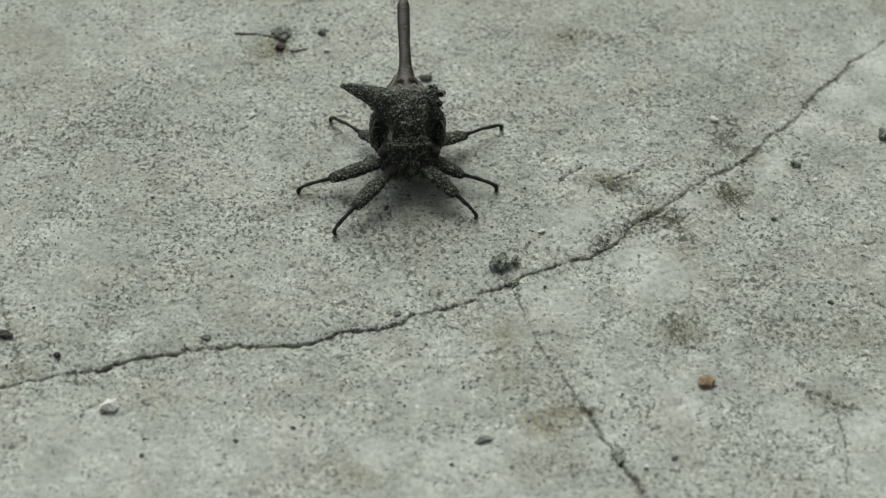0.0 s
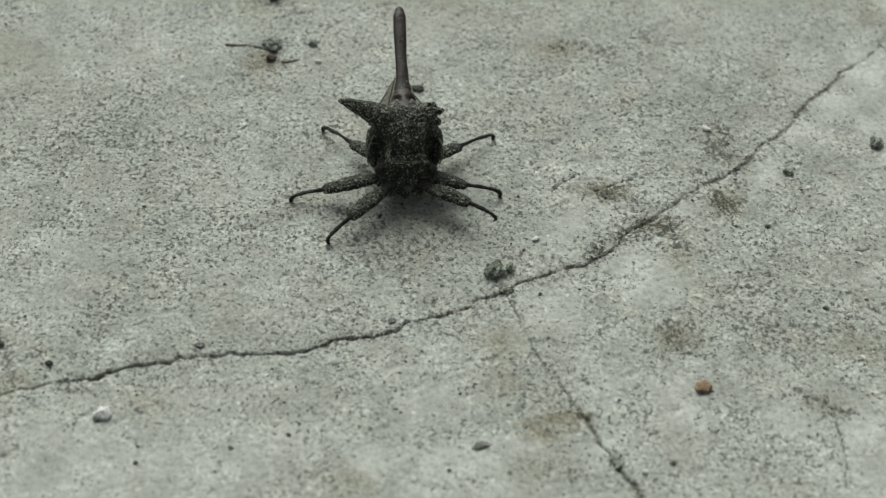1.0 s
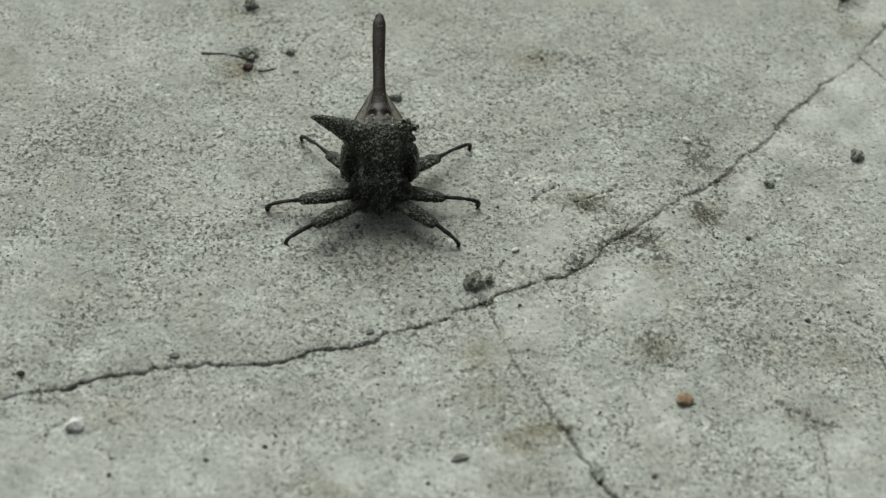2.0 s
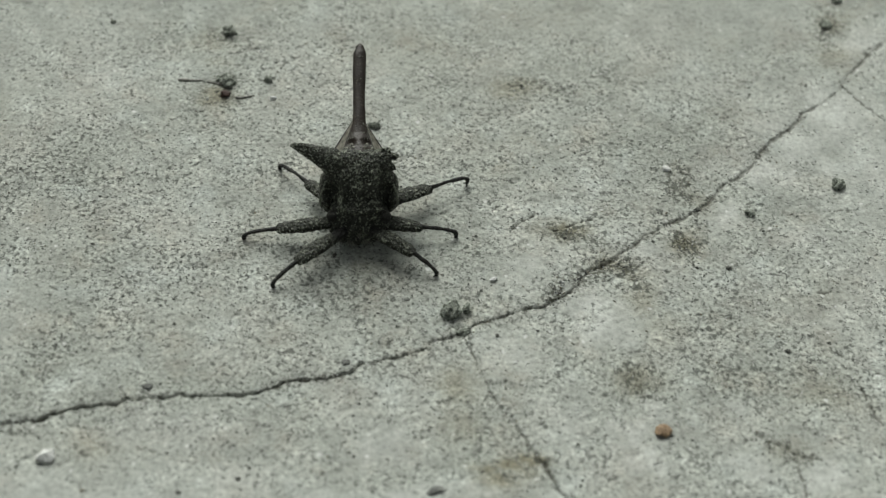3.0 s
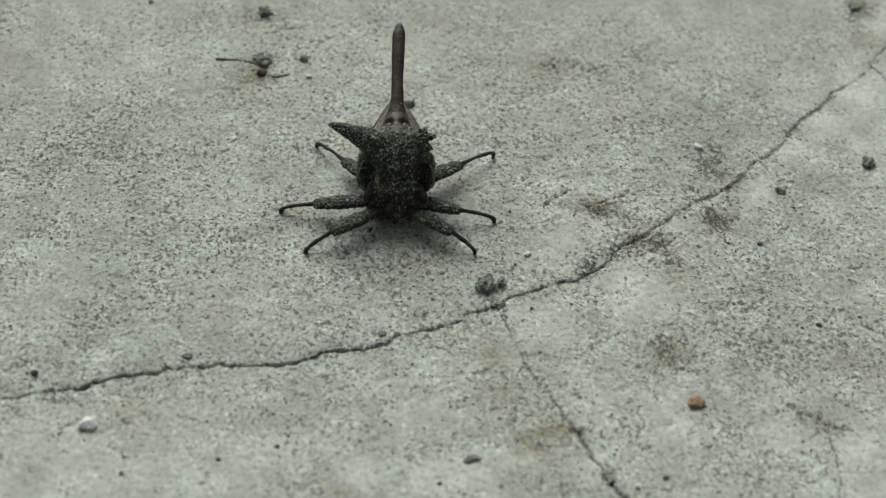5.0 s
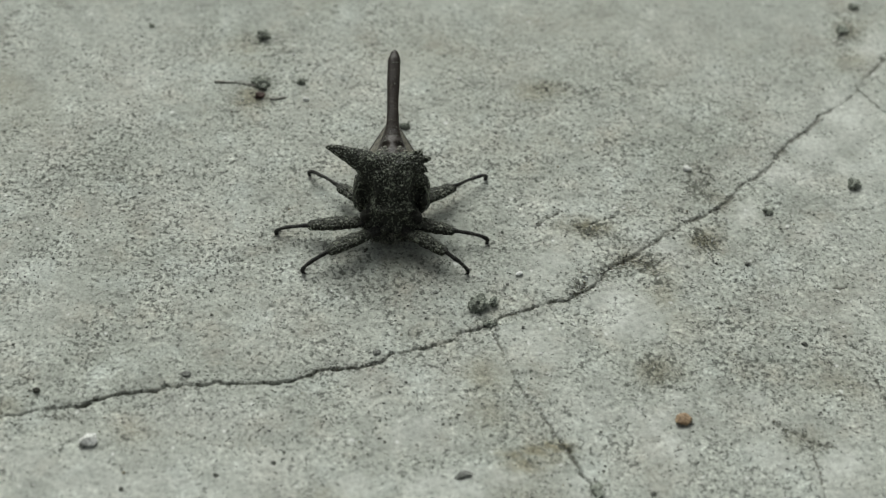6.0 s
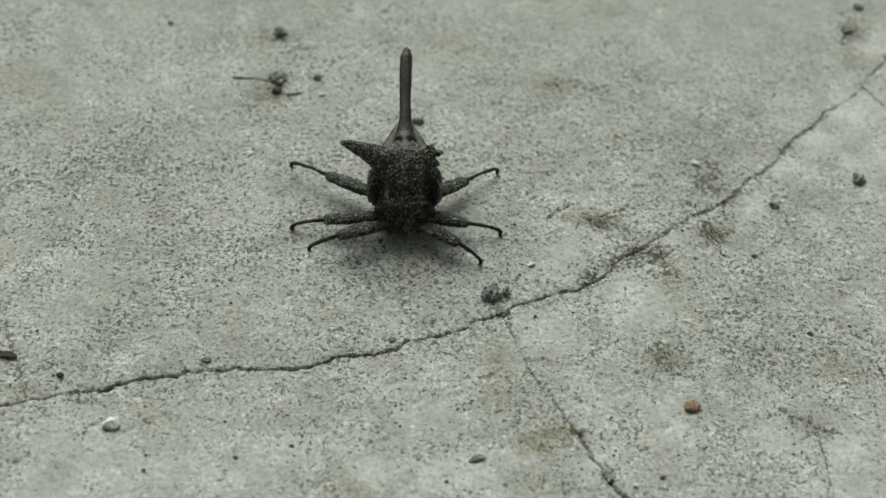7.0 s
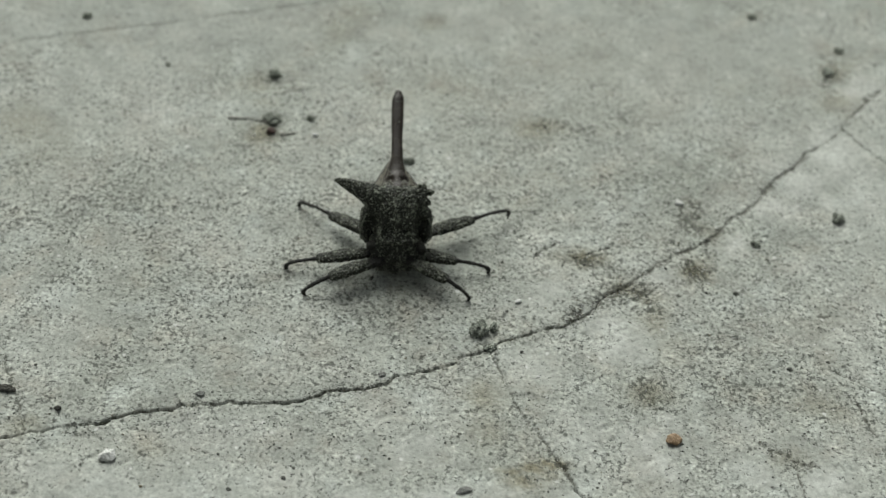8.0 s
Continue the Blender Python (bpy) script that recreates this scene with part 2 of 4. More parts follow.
CHALK = mineral_material("chalky_stone", (0.70, 0.71, 0.67), (0.82, 0.83, 0.79), 0.6, 0.95)
WHITE_STONE = mineral_material("white_stone", (0.80, 0.81, 0.78), (0.90, 0.91, 0.88), 0.5, 0.45)
BROWN_STONE = mineral_material("brown_stone", (0.24, 0.162, 0.092), (0.37, 0.265, 0.165), 0.5, 0.6)
RED_STONE = mineral_material("dark_red_stone", (0.045, 0.027, 0.02), (0.10, 0.062, 0.05), 0.4, 0.6)
GREY_STONE = mineral_material("grey_stone", (0.16, 0.165, 0.15), (0.30, 0.31, 0.285), 0.4)
DRY_STEM = mineral_material("dry_dark_stem", (0.20, 0.198, 0.175), (0.38, 0.37, 0.335), 0.3, 0.95)


# ---- mesh helpers; shapes are worked out in millimetres ----
def lattice(x, y, size, seed):
    """Smooth value noise, -1 to 1, with features of that size."""
    rng = np.random.RandomState(seed)
    table = rng.uniform(-1, 1, (256, 256))
    turn = 0.6 + 1.1 * seed
    x, y = np.asarray(x), np.asarray(y)
    u, v = (x * math.cos(turn) - y * math.sin(turn)) / size, (x * math.sin(turn) + y * math.cos(turn)) / size
    iu, iv = np.floor(u).astype(int), np.floor(v).astype(int)
    fu, fv = u - iu, v - iv
    fu, fv = fu * fu * (3 - 2 * fu), fv * fv * (3 - 2 * fv)
    a, b = table[iu % 256, iv % 256], table[(iu + 1) % 256, iv % 256]
    c, d = table[iu % 256, (iv + 1) % 256], table[(iu + 1) % 256, (iv + 1) % 256]
    return (a * (1 - fu) + b * fu) * (1 - fv) + (c * (1 - fu) + d * fu) * fv


def along(points, x, y):
    """Distance to a line through points, and how far along it the nearest place is (0 to 1)."""
    best, where = np.full(np.shape(x), 1e9), np.zeros(np.shape(x))
    n = len(points) - 1
    for i, ((ax, ay), (bx, by)) in enumerate(zip(points, points[1:])):
        dx, dy = bx - ax, by - ay
        s = np.clip(((x - ax) * dx + (y - ay) * dy) / (dx * dx + dy * dy), 0, 1)
        d = np.hypot(x - ax - s * dx, y - ay - s * dy)
        nearer = d < best
        best = np.where(nearer, d, best)
        where = np.where(nearer, (i + s) / n, where)
    return best, where


def tube(bm, points, radii, seg=12, flat=1.0, up=(0, 0, 1)):
    """A closed tapered tube through points; flat squeezes it along up."""
    rings = []
    pts = [Vector(p) for p in points]
    for i, (p, r) in enumerate(zip(pts, radii)):
        axis = (pts[min(i + 1, len(pts) - 1)] - pts[max(i - 1, 0)]).normalized()
        side = axis.cross(Vector(up))
        side = side.normalized() if side.length > 1e-4 else Vector((1, 0, 0))
        top = side.cross(axis).normalized()
        rings.append([bm.verts.new(p + side * (r * math.cos(a)) + top * (r * flat * math.sin(a))) for a in (2 * math.pi * k / seg for k in range(seg))])
    for a, b in zip(rings, rings[1:]):
        for k in range(seg):
            bm.faces.new((a[k], a[(k + 1) % seg], b[(k + 1) % seg], b[k]))
    bm.faces.new(list(reversed(rings[0])))
    bm.faces.new(rings[-1])


def smooth_path(points, radii, steps=4):
    """More points and radii on a smooth curve through those given."""
    p = [Vector(q) for q in points]
    out, rad = [], []
    for i in range(len(p) - 1):
        a, b, c, d = p[max(i - 1, 0)], p[i], p[i + 1], p[min(i + 2, len(p) - 1)]
        for k in range(steps):
            t = k / steps
            out.append(0.5 * (2 * b + (c - a) * t + (2 * a - 5 * b + 4 * c - d) * t * t + (3 * b - a - 3 * c + d) * t ** 3))
            rad.append(radii[i] + (radii[i + 1] - radii[i]) * (t * t * (3 - 2 * t)))
    return out + [p[-1]], rad + [radii[-1]]


def ball(bm, centre, radii, rot=(0, 0, 0), detail=3):
    m = Matrix.LocRotScale(Vector(centre), Euler([radians(a) for a in rot]), Vector(radii))
    bmesh.ops.create_icosphere(bm, subdivisions=detail, radius=1.0, matrix=m)


def part(name, bm, material, parent=None, label="", smooth=True):
    """Link a bmesh, built in millimetres, as one mesh object under a thing or a part."""
    bmesh.ops.recalc_face_normals(bm, faces=bm.faces)
    me = bpy.data.meshes.new(name)
    bmesh.ops.scale(bm, vec=(MM, MM, MM), verts=bm.verts)
    bm.to_mesh(me)
    bm.free()
    me.materials.append(material)
    if smooth:
        me.shade_smooth()
    ob = new(name, me)
    ob.parent = parent
    if label:
        ob["label"] = label
    return ob


def fused(bm, voxel, relax=6, grain=(), seed=0.0, dents=()):
    """One continuous skin over overlapping shapes, relaxed, then roughened by noise of (size, height) in millimetres."""
    me = bpy.data.meshes.new("skin")
    bm.to_mesh(me)
    bm.free()
    ob = new("skin", me)
    remesh = ob.modifiers.new("remesh", "REMESH")
    remesh.mode, remesh.voxel_size = "VOXEL", voxel
    if relax:
        soften = ob.modifiers.new("soften", "SMOOTH")
        soften.iterations, soften.factor = relax, 0.5
    made = bpy.data.meshes.new_from_object(ob.evaluated_get(bpy.context.evaluated_depsgraph_get()))
    bpy.data.objects.remove(ob)
    bpy.data.meshes.remove(me)
    out = bmesh.new()
    out.from_mesh(made)
    bpy.data.meshes.remove(made)
    out.normal_update()
    shift = Vector((seed, seed * 1.7, -seed))
    for centre, radius, depth in dents:
        for v in out.verts:
            v.co -= v.normal * depth * math.exp(-((v.co - Vector(centre)).length / radius) ** 2)
    out.normal_update()
    for v in out.verts:
        v.co += v.normal * sum(h * noise.noise(v.co / s + shift) for s, h in grain)
    return out


def roughened(bm, grain, seed=0.0):
    """The same mesh with its skin moved in and out by noise of (size, height) in millimetres."""
    bmesh.ops.recalc_face_normals(bm, faces=bm.faces)
    bm.normal_update()
    shift = Vector((seed, seed * 1.7, -seed))
    for v in bm.verts:
        v.co += v.normal * sum(h * noise.noise(v.co / s + shift) for s, h in grain)
    return bm


# ---- the slab: one sheet with cracks, pits and a sandy surface ----
MAIN = [(-60, 49), (-40, 55.5), (-31, 59.2), (-28.0, 60.4), (-26.3, 61.0), (-24.6, 61.4), (-22.9, 61.9), (-21.3, 62.8), (-19.5, 63.2), (-18.6, 63.3), (-17.8, 63.8), (-16.0, 64.0), (-14.3, 64.5), (-12.4, 64.5), (-10.6, 64.7),
        (-9.0, 65.3), (-8.1, 66.0), (-7.1, 66.2), (-5.3, 66.5), (-4.6, 66.8), (-3.5, 67.7), (-2.3, 68.1), (0.1, 69.0), (0.9, 69.5), (1.4, 70.1), (2.5, 70.5), (3.1, 70.9)]
MAIN_MID = [(3.1, 70.9), (3.6, 71.4), (4.6, 72.1), (6.1, 72.6), (7.0, 73.3), (8.4, 73.6), (9.2, 74.2), (10.1, 75.1), (10.9, 75.9), (11.3, 76.6), (11.9, 77.2), (12.7, 77.7)]
MAIN_FAR = [(12.7, 77.7), (13.5, 78.5), (14.8, 79.7), (15.4, 80.4), (16.7, 81.4), (17.9, 82.3), (19.8, 83.7), (20.9, 85.1), (21.6, 86.2), (22.7, 87.1), (24.2, 89.1), (25.4, 91.0), (26.8, 92.3), (27.5, 93.1), (28.0, 94.1), (29.5, 95.4),
            (31.0, 96.9), (31.7, 98.0), (33.1, 100.2), (33.8, 101.3), (40, 108), (55, 122)]
BRANCH = [(3.2, 70.7), (3.7, 69.8), (4.3, 68.1), (5.2, 66.2), (5.8, 65.3), (6.9, 63.6), (7.6, 62.5), (8.8, 60.9), (9.4, 59.4), (10.3, 58.2), (11.0, 56.9), (11.8, 55.8), (13.5, 53.5), (18, 46)]
# line, half width, depth, dirt beside it, how full of dark soil it is
CRACKS = [
    ([(9.6, 74.9), (11.2, 76.8), (12.9, 77.9), (14.2, 77.7)], 0.2, 0.06, 1.15, 0.4), ([(9.0, 74.4), (10.2, 75.6), (11.8, 77.6)], 0.14, 0.06, 1.05, 0.5),
    (MAIN, 0.054, 0.28, 0.55, 0.76), (MAIN_MID, 0.052, 0.24, 0.75, 0.8), (MAIN_FAR, 0.085, 0.10, 0.6, 0.6), (BRANCH, 0.038, 0.12, 0.5, 0.75), ([(8.6, 61.0), (9.4, 59.4), (10.3, 58.2), (11.0, 56.9), (11.8, 55.8)], 0.06, 0.11, 0.6, 0.62),
    ([(-33, 71.5), (-31.5, 68.0), (-31.0, 67.0), (-30.3, 65.5), (-28.7, 62.2), (-27.9, 60.6)], 0.04, 0.14, 0.3, 0.7),
    ([(-48, 97.5), (-39.5, 100.4), (-37.0, 101.8), (-32.9, 103.0), (-28.8, 104.5), (-24.1, 105.8), (-17.5, 108.0), (-8, 111.5)], 0.07, 0.06, 0.08, 0.4),
    ([(20.5, 73.9), (21.9, 73.6), (23.0, 73.3), (24.8, 72.6), (27.1, 71.8), (29.1, 70.6), (34, 68)], 0.035, 0.07, 0.2, 0.6),
    ([(29.2, 69.1), (29.9, 66.9), (30.9, 64.3), (31.5, 61)], 0.035, 0.14, 0.3),
    ([(22.5, 63.9), (23.6, 63.3), (24.6, 62.7), (25.9, 62.5)], 0.06, 0.05, 0.5, 0.35), ([(24.4, 62.6), (24.8, 60.7), (25.0, 59.0), (24.8, 56.9)], 0.028, 0.09, 0.15),
    ([(31.2, 98.1), (33.0, 95.3), (36, 92)], 0.035, 0.08, 0.2), ([(6.3, 80.5), (6.9, 81.2), (7.7, 81.9)], 0.05, 0.12, 0.7), ([(8.4, 80.3), (9.4, 80.7), (10.4, 81.2), (12.2, 82.2)], 0.035, 0.10, 0.35),
    ([(26.0, 83.8), (28.0, 84.1), (30.8, 84.4)], 0.022, 0.05, 0.05), ([(11.5, 88.9), (13.9, 89.2), (15.6, 89.3)], 0.03, 0.06, 0.1), ([(27.3, 76.4), (28.4, 76.7)], 0.035, 0.10, 0.1),
]
# x, y, width, depth, strength: patches where dark soil, brown stain or smooth pale paste lie; broad weak ones only
# shift the tone
SOIL = [(18.4, 80.3, 1.0, 0.9, 1.3), (18.9, 79.2, 0.8, 0.6, 0.8), (19.4, 81.6, 0.6, 0.8, 0.6), (18.0, 86.0, 1.1, 1.5, 0.72), (18.9, 84.4, 0.9, 0.9, 0.5), (16.7, 82.9, 0.9, 0.5, 0.55), (24.5, 71, 4, 3, 0.12),
        (11.2, 76.6, 1.5, 0.6, 0.75), (13.1, 77.7, 1.3, 0.6, 1.3), (14.4, 77.3, 0.8, 0.6, 1.0), (15.0, 78.4, 1.4, 0.5, 0.5), (17.0, 79.0, 1.0, 0.5, 0.4), (9.6, 74.9, 1.0, 0.5, 0.8), (15.2, 76.0, 0.5, 0.9, 0.4), (14.5, 68.3, 1.2, 1.2, 0.6), (15.2, 67.4, 0.8, 0.7, 0.65), (-15.5, 93.8, 0.9, 1.0, 0.8),
        (23.4, 63.5, 0.9, 0.5, 0.6), (25.2, 62.6, 0.9, 0.5, 0.5), (10.5, 58.0, 0.6, 0.7, 0.95), (8.8, 60.9, 0.35, 0.4, 0.95), (3.2, 70.95, 0.7, 0.5, 1.1), (3.6, 70.2, 0.35, 0.5, 0.7), (9.9, 80.6, 1.7, 0.75, 0.62), (10.9, 80.3, 1.0, 0.6, 0.55), (12.6, 79.6, 1.4, 0.7, 0.35), (7.0, 81.1, 0.7, 0.5, 0.5), (-16.2, 98.9, 1.1, 0.9, 0.35), (31.2, 104.6, 1.0, 1.4, 0.8),
        (-25.4, 82.6, 2.6, 2.6, 0.34), (-28.7, 81.3, 2.4, 1.8, 0.3), (-22, 79.5, 3, 1.6, 0.2), (27.4, 88.8, 0.8, 0.7, 0.35), (28.2, 92.2, 0.8, 1.0, 0.3), (21.5, 78.3, 0.7, 0.5, 0.4), (21, 76, 4, 3, 0.16), (21, 70, 5, 3, 0.14), (-26.7, 59.8, 0.8, 0.6, 0.45), (-24.4, 60.9, 0.9, 0.5, 0.5),
        # the wide weak entries near x -6 to -12, y 73 to 78 darken ground by the insect
        (12.8, 96.8, 1.2, 0.8, 0.35), (10.1, 95.0, 1.4, 0.9, 0.4), (6.9, 95.5, 1.9, 0.9, 0.5), (-2.6, 108.3, 1.0, 0.8, 0.45), (27.9, 81.4, 0.5, 0.4, 0.4), (-7.2, 77.4, 3.0, 2.0, 0.2), (-12.5, 77.5, 5, 3.6, 0.2), (-6, 73.5, 5, 2, 0.14), (-15.4, 94.0, 0.6, 0.7, 1.0), (-15.2, 92.5, 0.8, 0.8, 0.6)]
# the first three are broad and weak: they darken the ground behind the insect slightly
STAIN = [(3, 89, 5, 4, 0.16), (-2, 98, 8, 5, 0.14), (12, 103, 12, 7, 0.12), (-9.8, 108.5, 1.6, 1.6, 0.3), (-3.4, 107.8, 1.4, 1.0, 0.4), (-16.5, 95.6, 1.2, 0.7, 0.35), (5.1, 60.3, 0.9, 0.45, 0.9), (6.5, 60.7, 1.1, 0.5, 1.1), (8.0, 61.15, 1.1, 0.45, 1.2), (5.9, 59.6, 1.1, 0.6, 0.85), (7.5, 60.3, 0.8, 0.6, 0.6), (5.9, 56.8, 2.2, 1.6, 0.28), (-6.1, 55.3, 2.2, 1.2, 0.6), (15.2, 75.0, 1.2, 1.6, 0.55), (14.9, 77.0, 1.2, 0.8, 0.55),
         (14.6, 68.0, 1.5, 1.3, 0.6), (9.9, 80.7, 1.9, 0.9, 0.95), (6.4, 95.0, 2.0, 1.2, 0.65), (-15.8, 92.2, 1.3, 1.0, 0.95), (-16.5, 91.5, 0.9, 0.6, 0.7), (31.4, 101.0, 1.6, 1.4, 0.5), (31.7, 105.0, 1.4, 1.5, 0.6), (3.3, 63.6, 1.4, 1.6, 0.45), (2.9, 66.4, 1.4, 1.6, 0.6),
         (27.0, 67.6, 2.4, 1.6, 0.4), (-35.5, 90.5, 2.5, 3, 0.4), (-11.3, 105.5, 1.6, 2.0, 0.35), (-28.4, 61.0, 1.4, 1.2, 0.5), (-19.4, 59.9, 2.0, 1.0, 0.3), (16.2, 72.5, 1.8, 1.8, 0.3), (27.5, 76.5, 3.0, 2.0, 0.2), (19.5, 84.5, 1.4, 1.4, 0.3), (-17.0, 98.4, 1.6, 1.2, 0.35),
         (-33, 88, 3, 4, 0.2), (-4, 76.6, 2.2, 1.4, 0.3), (24.2, 63.0, 1.4, 0.8, 0.35), (18.5, 80.2, 1.2, 1.0, 0.8), (13.2, 77.8, 1.6, 0.8, 0.6)]
PALE = [(11.6, 74.1, 1.6, 1.3, 1.0), (12.8, 72.3, 1.8, 1.5, 0.95), (14.0, 73.4, 1.2, 1.2, 0.7), (14.2, 63.8, 1.5, 1.8, 1.0), (15.0, 62.0, 1.5, 1.2, 0.9), (15.8, 65.6, 1.2, 0.9, 0.75), (-1.3, 61.4, 2.2, 1.8, 0.75), (0.4, 57.2, 2.8, 1.5, 0.95), (4.6, 58.4, 1.4, 0.8, 0.8),
        (24.2, 87.4, 2.4, 1.8, 0.95), (27.8, 90.2, 2.2, 2.2, 0.85), (21.5, 83.0, 1.3, 1.3, 0.9), (16.1, 79.2, 1.2, 0.8, 0.85), (30.4, 94.2, 2.4, 2.6, 0.85), (26.4, 92.6, 1.8, 1.4, 0.6), (26.9, 61.0, 1.8, 1.3, 0.95), (22.0, 61.5, 1.8, 1.3, 0.6), (21.2, 66.2, 0.7, 0.6, 0.7), (7.4, 77.4, 1.2, 0.8, 0.5),
        (-4.8, 56.8, 2.2, 1.2, 0.8), (26.9, 81.6, 1.8, 1.2, 0.55), (9.6, 58.2, 1.2, 1.2, 0.6), (6.0, 69.6, 2.2, 1.6, 0.5), (6.5, 75.2, 3, 1.5, 0.35), (13.5, 80.6, 1.6, 0.8, 0.45), (9.5, 64.5, 2.4, 2.4, 0.45), (-14, 61.5, 6, 2.2, 0.45), (33.4, 102.4, 2.2, 2.2, 0.85), (-20, 56, 10, 3, 0.6), (3, 54, 9, 2.4, 0.6), (-31, 72, 4, 5, 0.3), (33, 90, 4, 6, 0.5),
        (28, 58, 4, 3, 0.6), (-26, 99, 8, 6, 0.25), (17, 104, 10, 6, 0.2), (22, 97, 4, 4, 0.3), (-14, 58, 7, 2.4, 0.4), (31, 78, 3, 3, 0.3)]

# trowelled areas with few grains showing
SMOOTH = [(-30, 106, 18, 8, 1.0), (-6, 108, 14, 6, 1.0), (20, 107, 16, 9, 1.0), (31, 93, 5, 7, 0.75), (5, 96, 9, 3, 0.4), (28, 79, 5, 3, 0.35), (-36, 92, 5, 6, 0.6), (0, 52, 30, 4, 0.35)]


def patches(x, y, spots, ragged=0.45):
    total = np.zeros(np.shape(x))
    for i, (cx, cy, w, d, s) in enumerate(spots):
        m = (np.abs(x - cx) < 3 * w) & (np.abs(y - cy) < 3 * d)
        if m.any():
            a, b = x[m], y[m]
            u = a + ragged * w * (lattice(a, b, w * 0.7, 40 + i) + 0.6 * lattice(a, b, w * 0.23, 60 + i))
            v = b + ragged * d * (lattice(a, b, d * 0.7, 90 + i) + 0.6 * lattice(a, b, d * 0.23, 70 + i))
            total[m] = np.maximum(total[m], s * np.exp(-(((u - cx) / w) ** 2 + ((v - cy) / d) ** 2)))
    return total


def surface(x, y):
    """Height of the slab in millimetres, and how much soil, stain and smooth paste lies there."""
    near = np.exp(-np.maximum(0, np.hypot(x, y - 80) - 60) / 15)
    soil, stain, pale, smooth = patches(x, y, SOIL), patches(x, y, STAIN, 0.3), patches(x, y, PALE), patches(x, y, SMOOTH)
    seam = np.zeros(np.shape(x))
    z = 0.10 * lattice(x, y, 14, 1) + 0.04 * lattice(x, y, 3.1, 2)
    rough = np.clip(1.15 - 0.6 * pale - 0.6 * smooth, 0.3, 1.3)
    z = z + rough * (0.020 * lattice(x, y, 0.8, 3) + 0.018 * lattice(x, y, 0.37, 4) + 0.014 * lattice(x, y, 0.22, 5))
    pits = lattice(x, y, 0.75, 6)
    z = z - 0.055 * rough * np.clip((pits - 0.62) * 6, 0, 1)
    wob = 0.09 * lattice(x, y, 1.4, 7) + 0.10 * lattice(x, y, 0.55, 8) + 0.07 * lattice(x, y, 0.24, 17)
    wob2 = 0.09 * lattice(x, y, 1.5, 9) + 0.10 * lattice(x, y, 0.6, 10) + 0.07 * lattice(x, y, 0.26, 18)
    crumbs = np.clip(0.55 + 0.8 * lattice(x, y, 1.1, 23) + 0.5 * lattice(x, y, 0.4, 24), 0, 1)
    for i, (line, half, depth, dirty, *fill) in enumerate(CRACKS):
        px, py = [p[0] for p in line], [p[1] for p in line]
        m = (x > min(px) - 2) & (x < max(px) + 2) & (y > min(py) - 2) & (y < max(py) + 2)
        if not m.any():
            continue
        u, v = x[m], y[m]
        d, s = along(line, u + wob[m], v + wob2[m])
        w = half * np.clip(1 + 0.6 * lattice(u, v, 2.3, 20 + i) + 0.6 * lattice(u, v, 0.6, 21 + i), 0.42, 2.4)
        gap = np.clip(1.5 - d / w, 0, 1)
        open_here = np.clip(w / half, 0.25, 1)
        z[m] -= depth * gap * open_here + 0.03 * np.exp(-(d / (4 * half)) ** 2)
        seam[m] = np.maximum(seam[m], gap * np.clip(open_here * 1.3 - 0.1, 0, 1) * (crumbs[m] ** 2 if dirty > 1 else 1) * (fill[0] if fill else 1))
        soil[m] = np.maximum(soil[m], 1.1 * dirty * np.exp(-(d / (3.0 * half + 0.16)) ** 2) * crumbs[m])
    keep = [soil * near, stain * near, pale * near, seam * near, smooth * near]
    return z * near, keep


def ground():
    step = 0.1
    inner_x, inner_y = np.arange(-37, 38, step), np.arange(50, 114, step)
    reach = np.cumsum(0.2 * 1.32 ** np.arange(42))
    xs = np.concatenate([inner_x[0] - reach[::-1], inner_x, inner_x[-1] + reach])
    ys = np.concatenate([inner_y[0] - reach[::-1], inner_y, inner_y[-1] + reach])
    x, y = np.meshgrid(xs, ys)
    z, (soil, stain, pale, seam, smooth) = surface(x, y)
    co = np.stack([x, y, z], -1).reshape(-1, 3) * MM
    nx, ny = len(xs), len(ys)
    i = (np.arange(ny - 1)[:, None] * nx + np.arange(nx - 1)[None, :]).ravel()
    quads = np.stack([i, i + 1, i + nx + 1, i + nx], -1)
    me = bpy.data.meshes.new("ground")
    me.vertices.add(len(co))
    me.vertices.foreach_set("co", co.ravel().astype(np.float32))
    me.loops.add(quads.size)
    me.loops.foreach_set("vertex_index", quads.ravel().astype(np.int32))
    me.polygons.add(len(quads))
    me.polygons.foreach_set("loop_start", (np.arange(len(quads)) * 4).astype(np.int32))
    me.update(calc_edges=True)
    me.shade_smooth()
    for name, values in (("dirt", soil), ("tan", stain), ("pale", pale), ("seam", seam), ("smooth", smooth)):
        a = me.attributes.new(name, "FLOAT", "POINT")
        a.data.foreach_set("value", values.ravel().astype(np.float32))
    me.materials.append(CONCRETE)
    return tagged(new("ground", me), "cracked grey weathered concrete slab with sandy grain", "ground", kind="structure")


def height(x, y):
    z, _ = surface(np.array([float(x)]), np.array([float(y)]))
    return float(z[0])


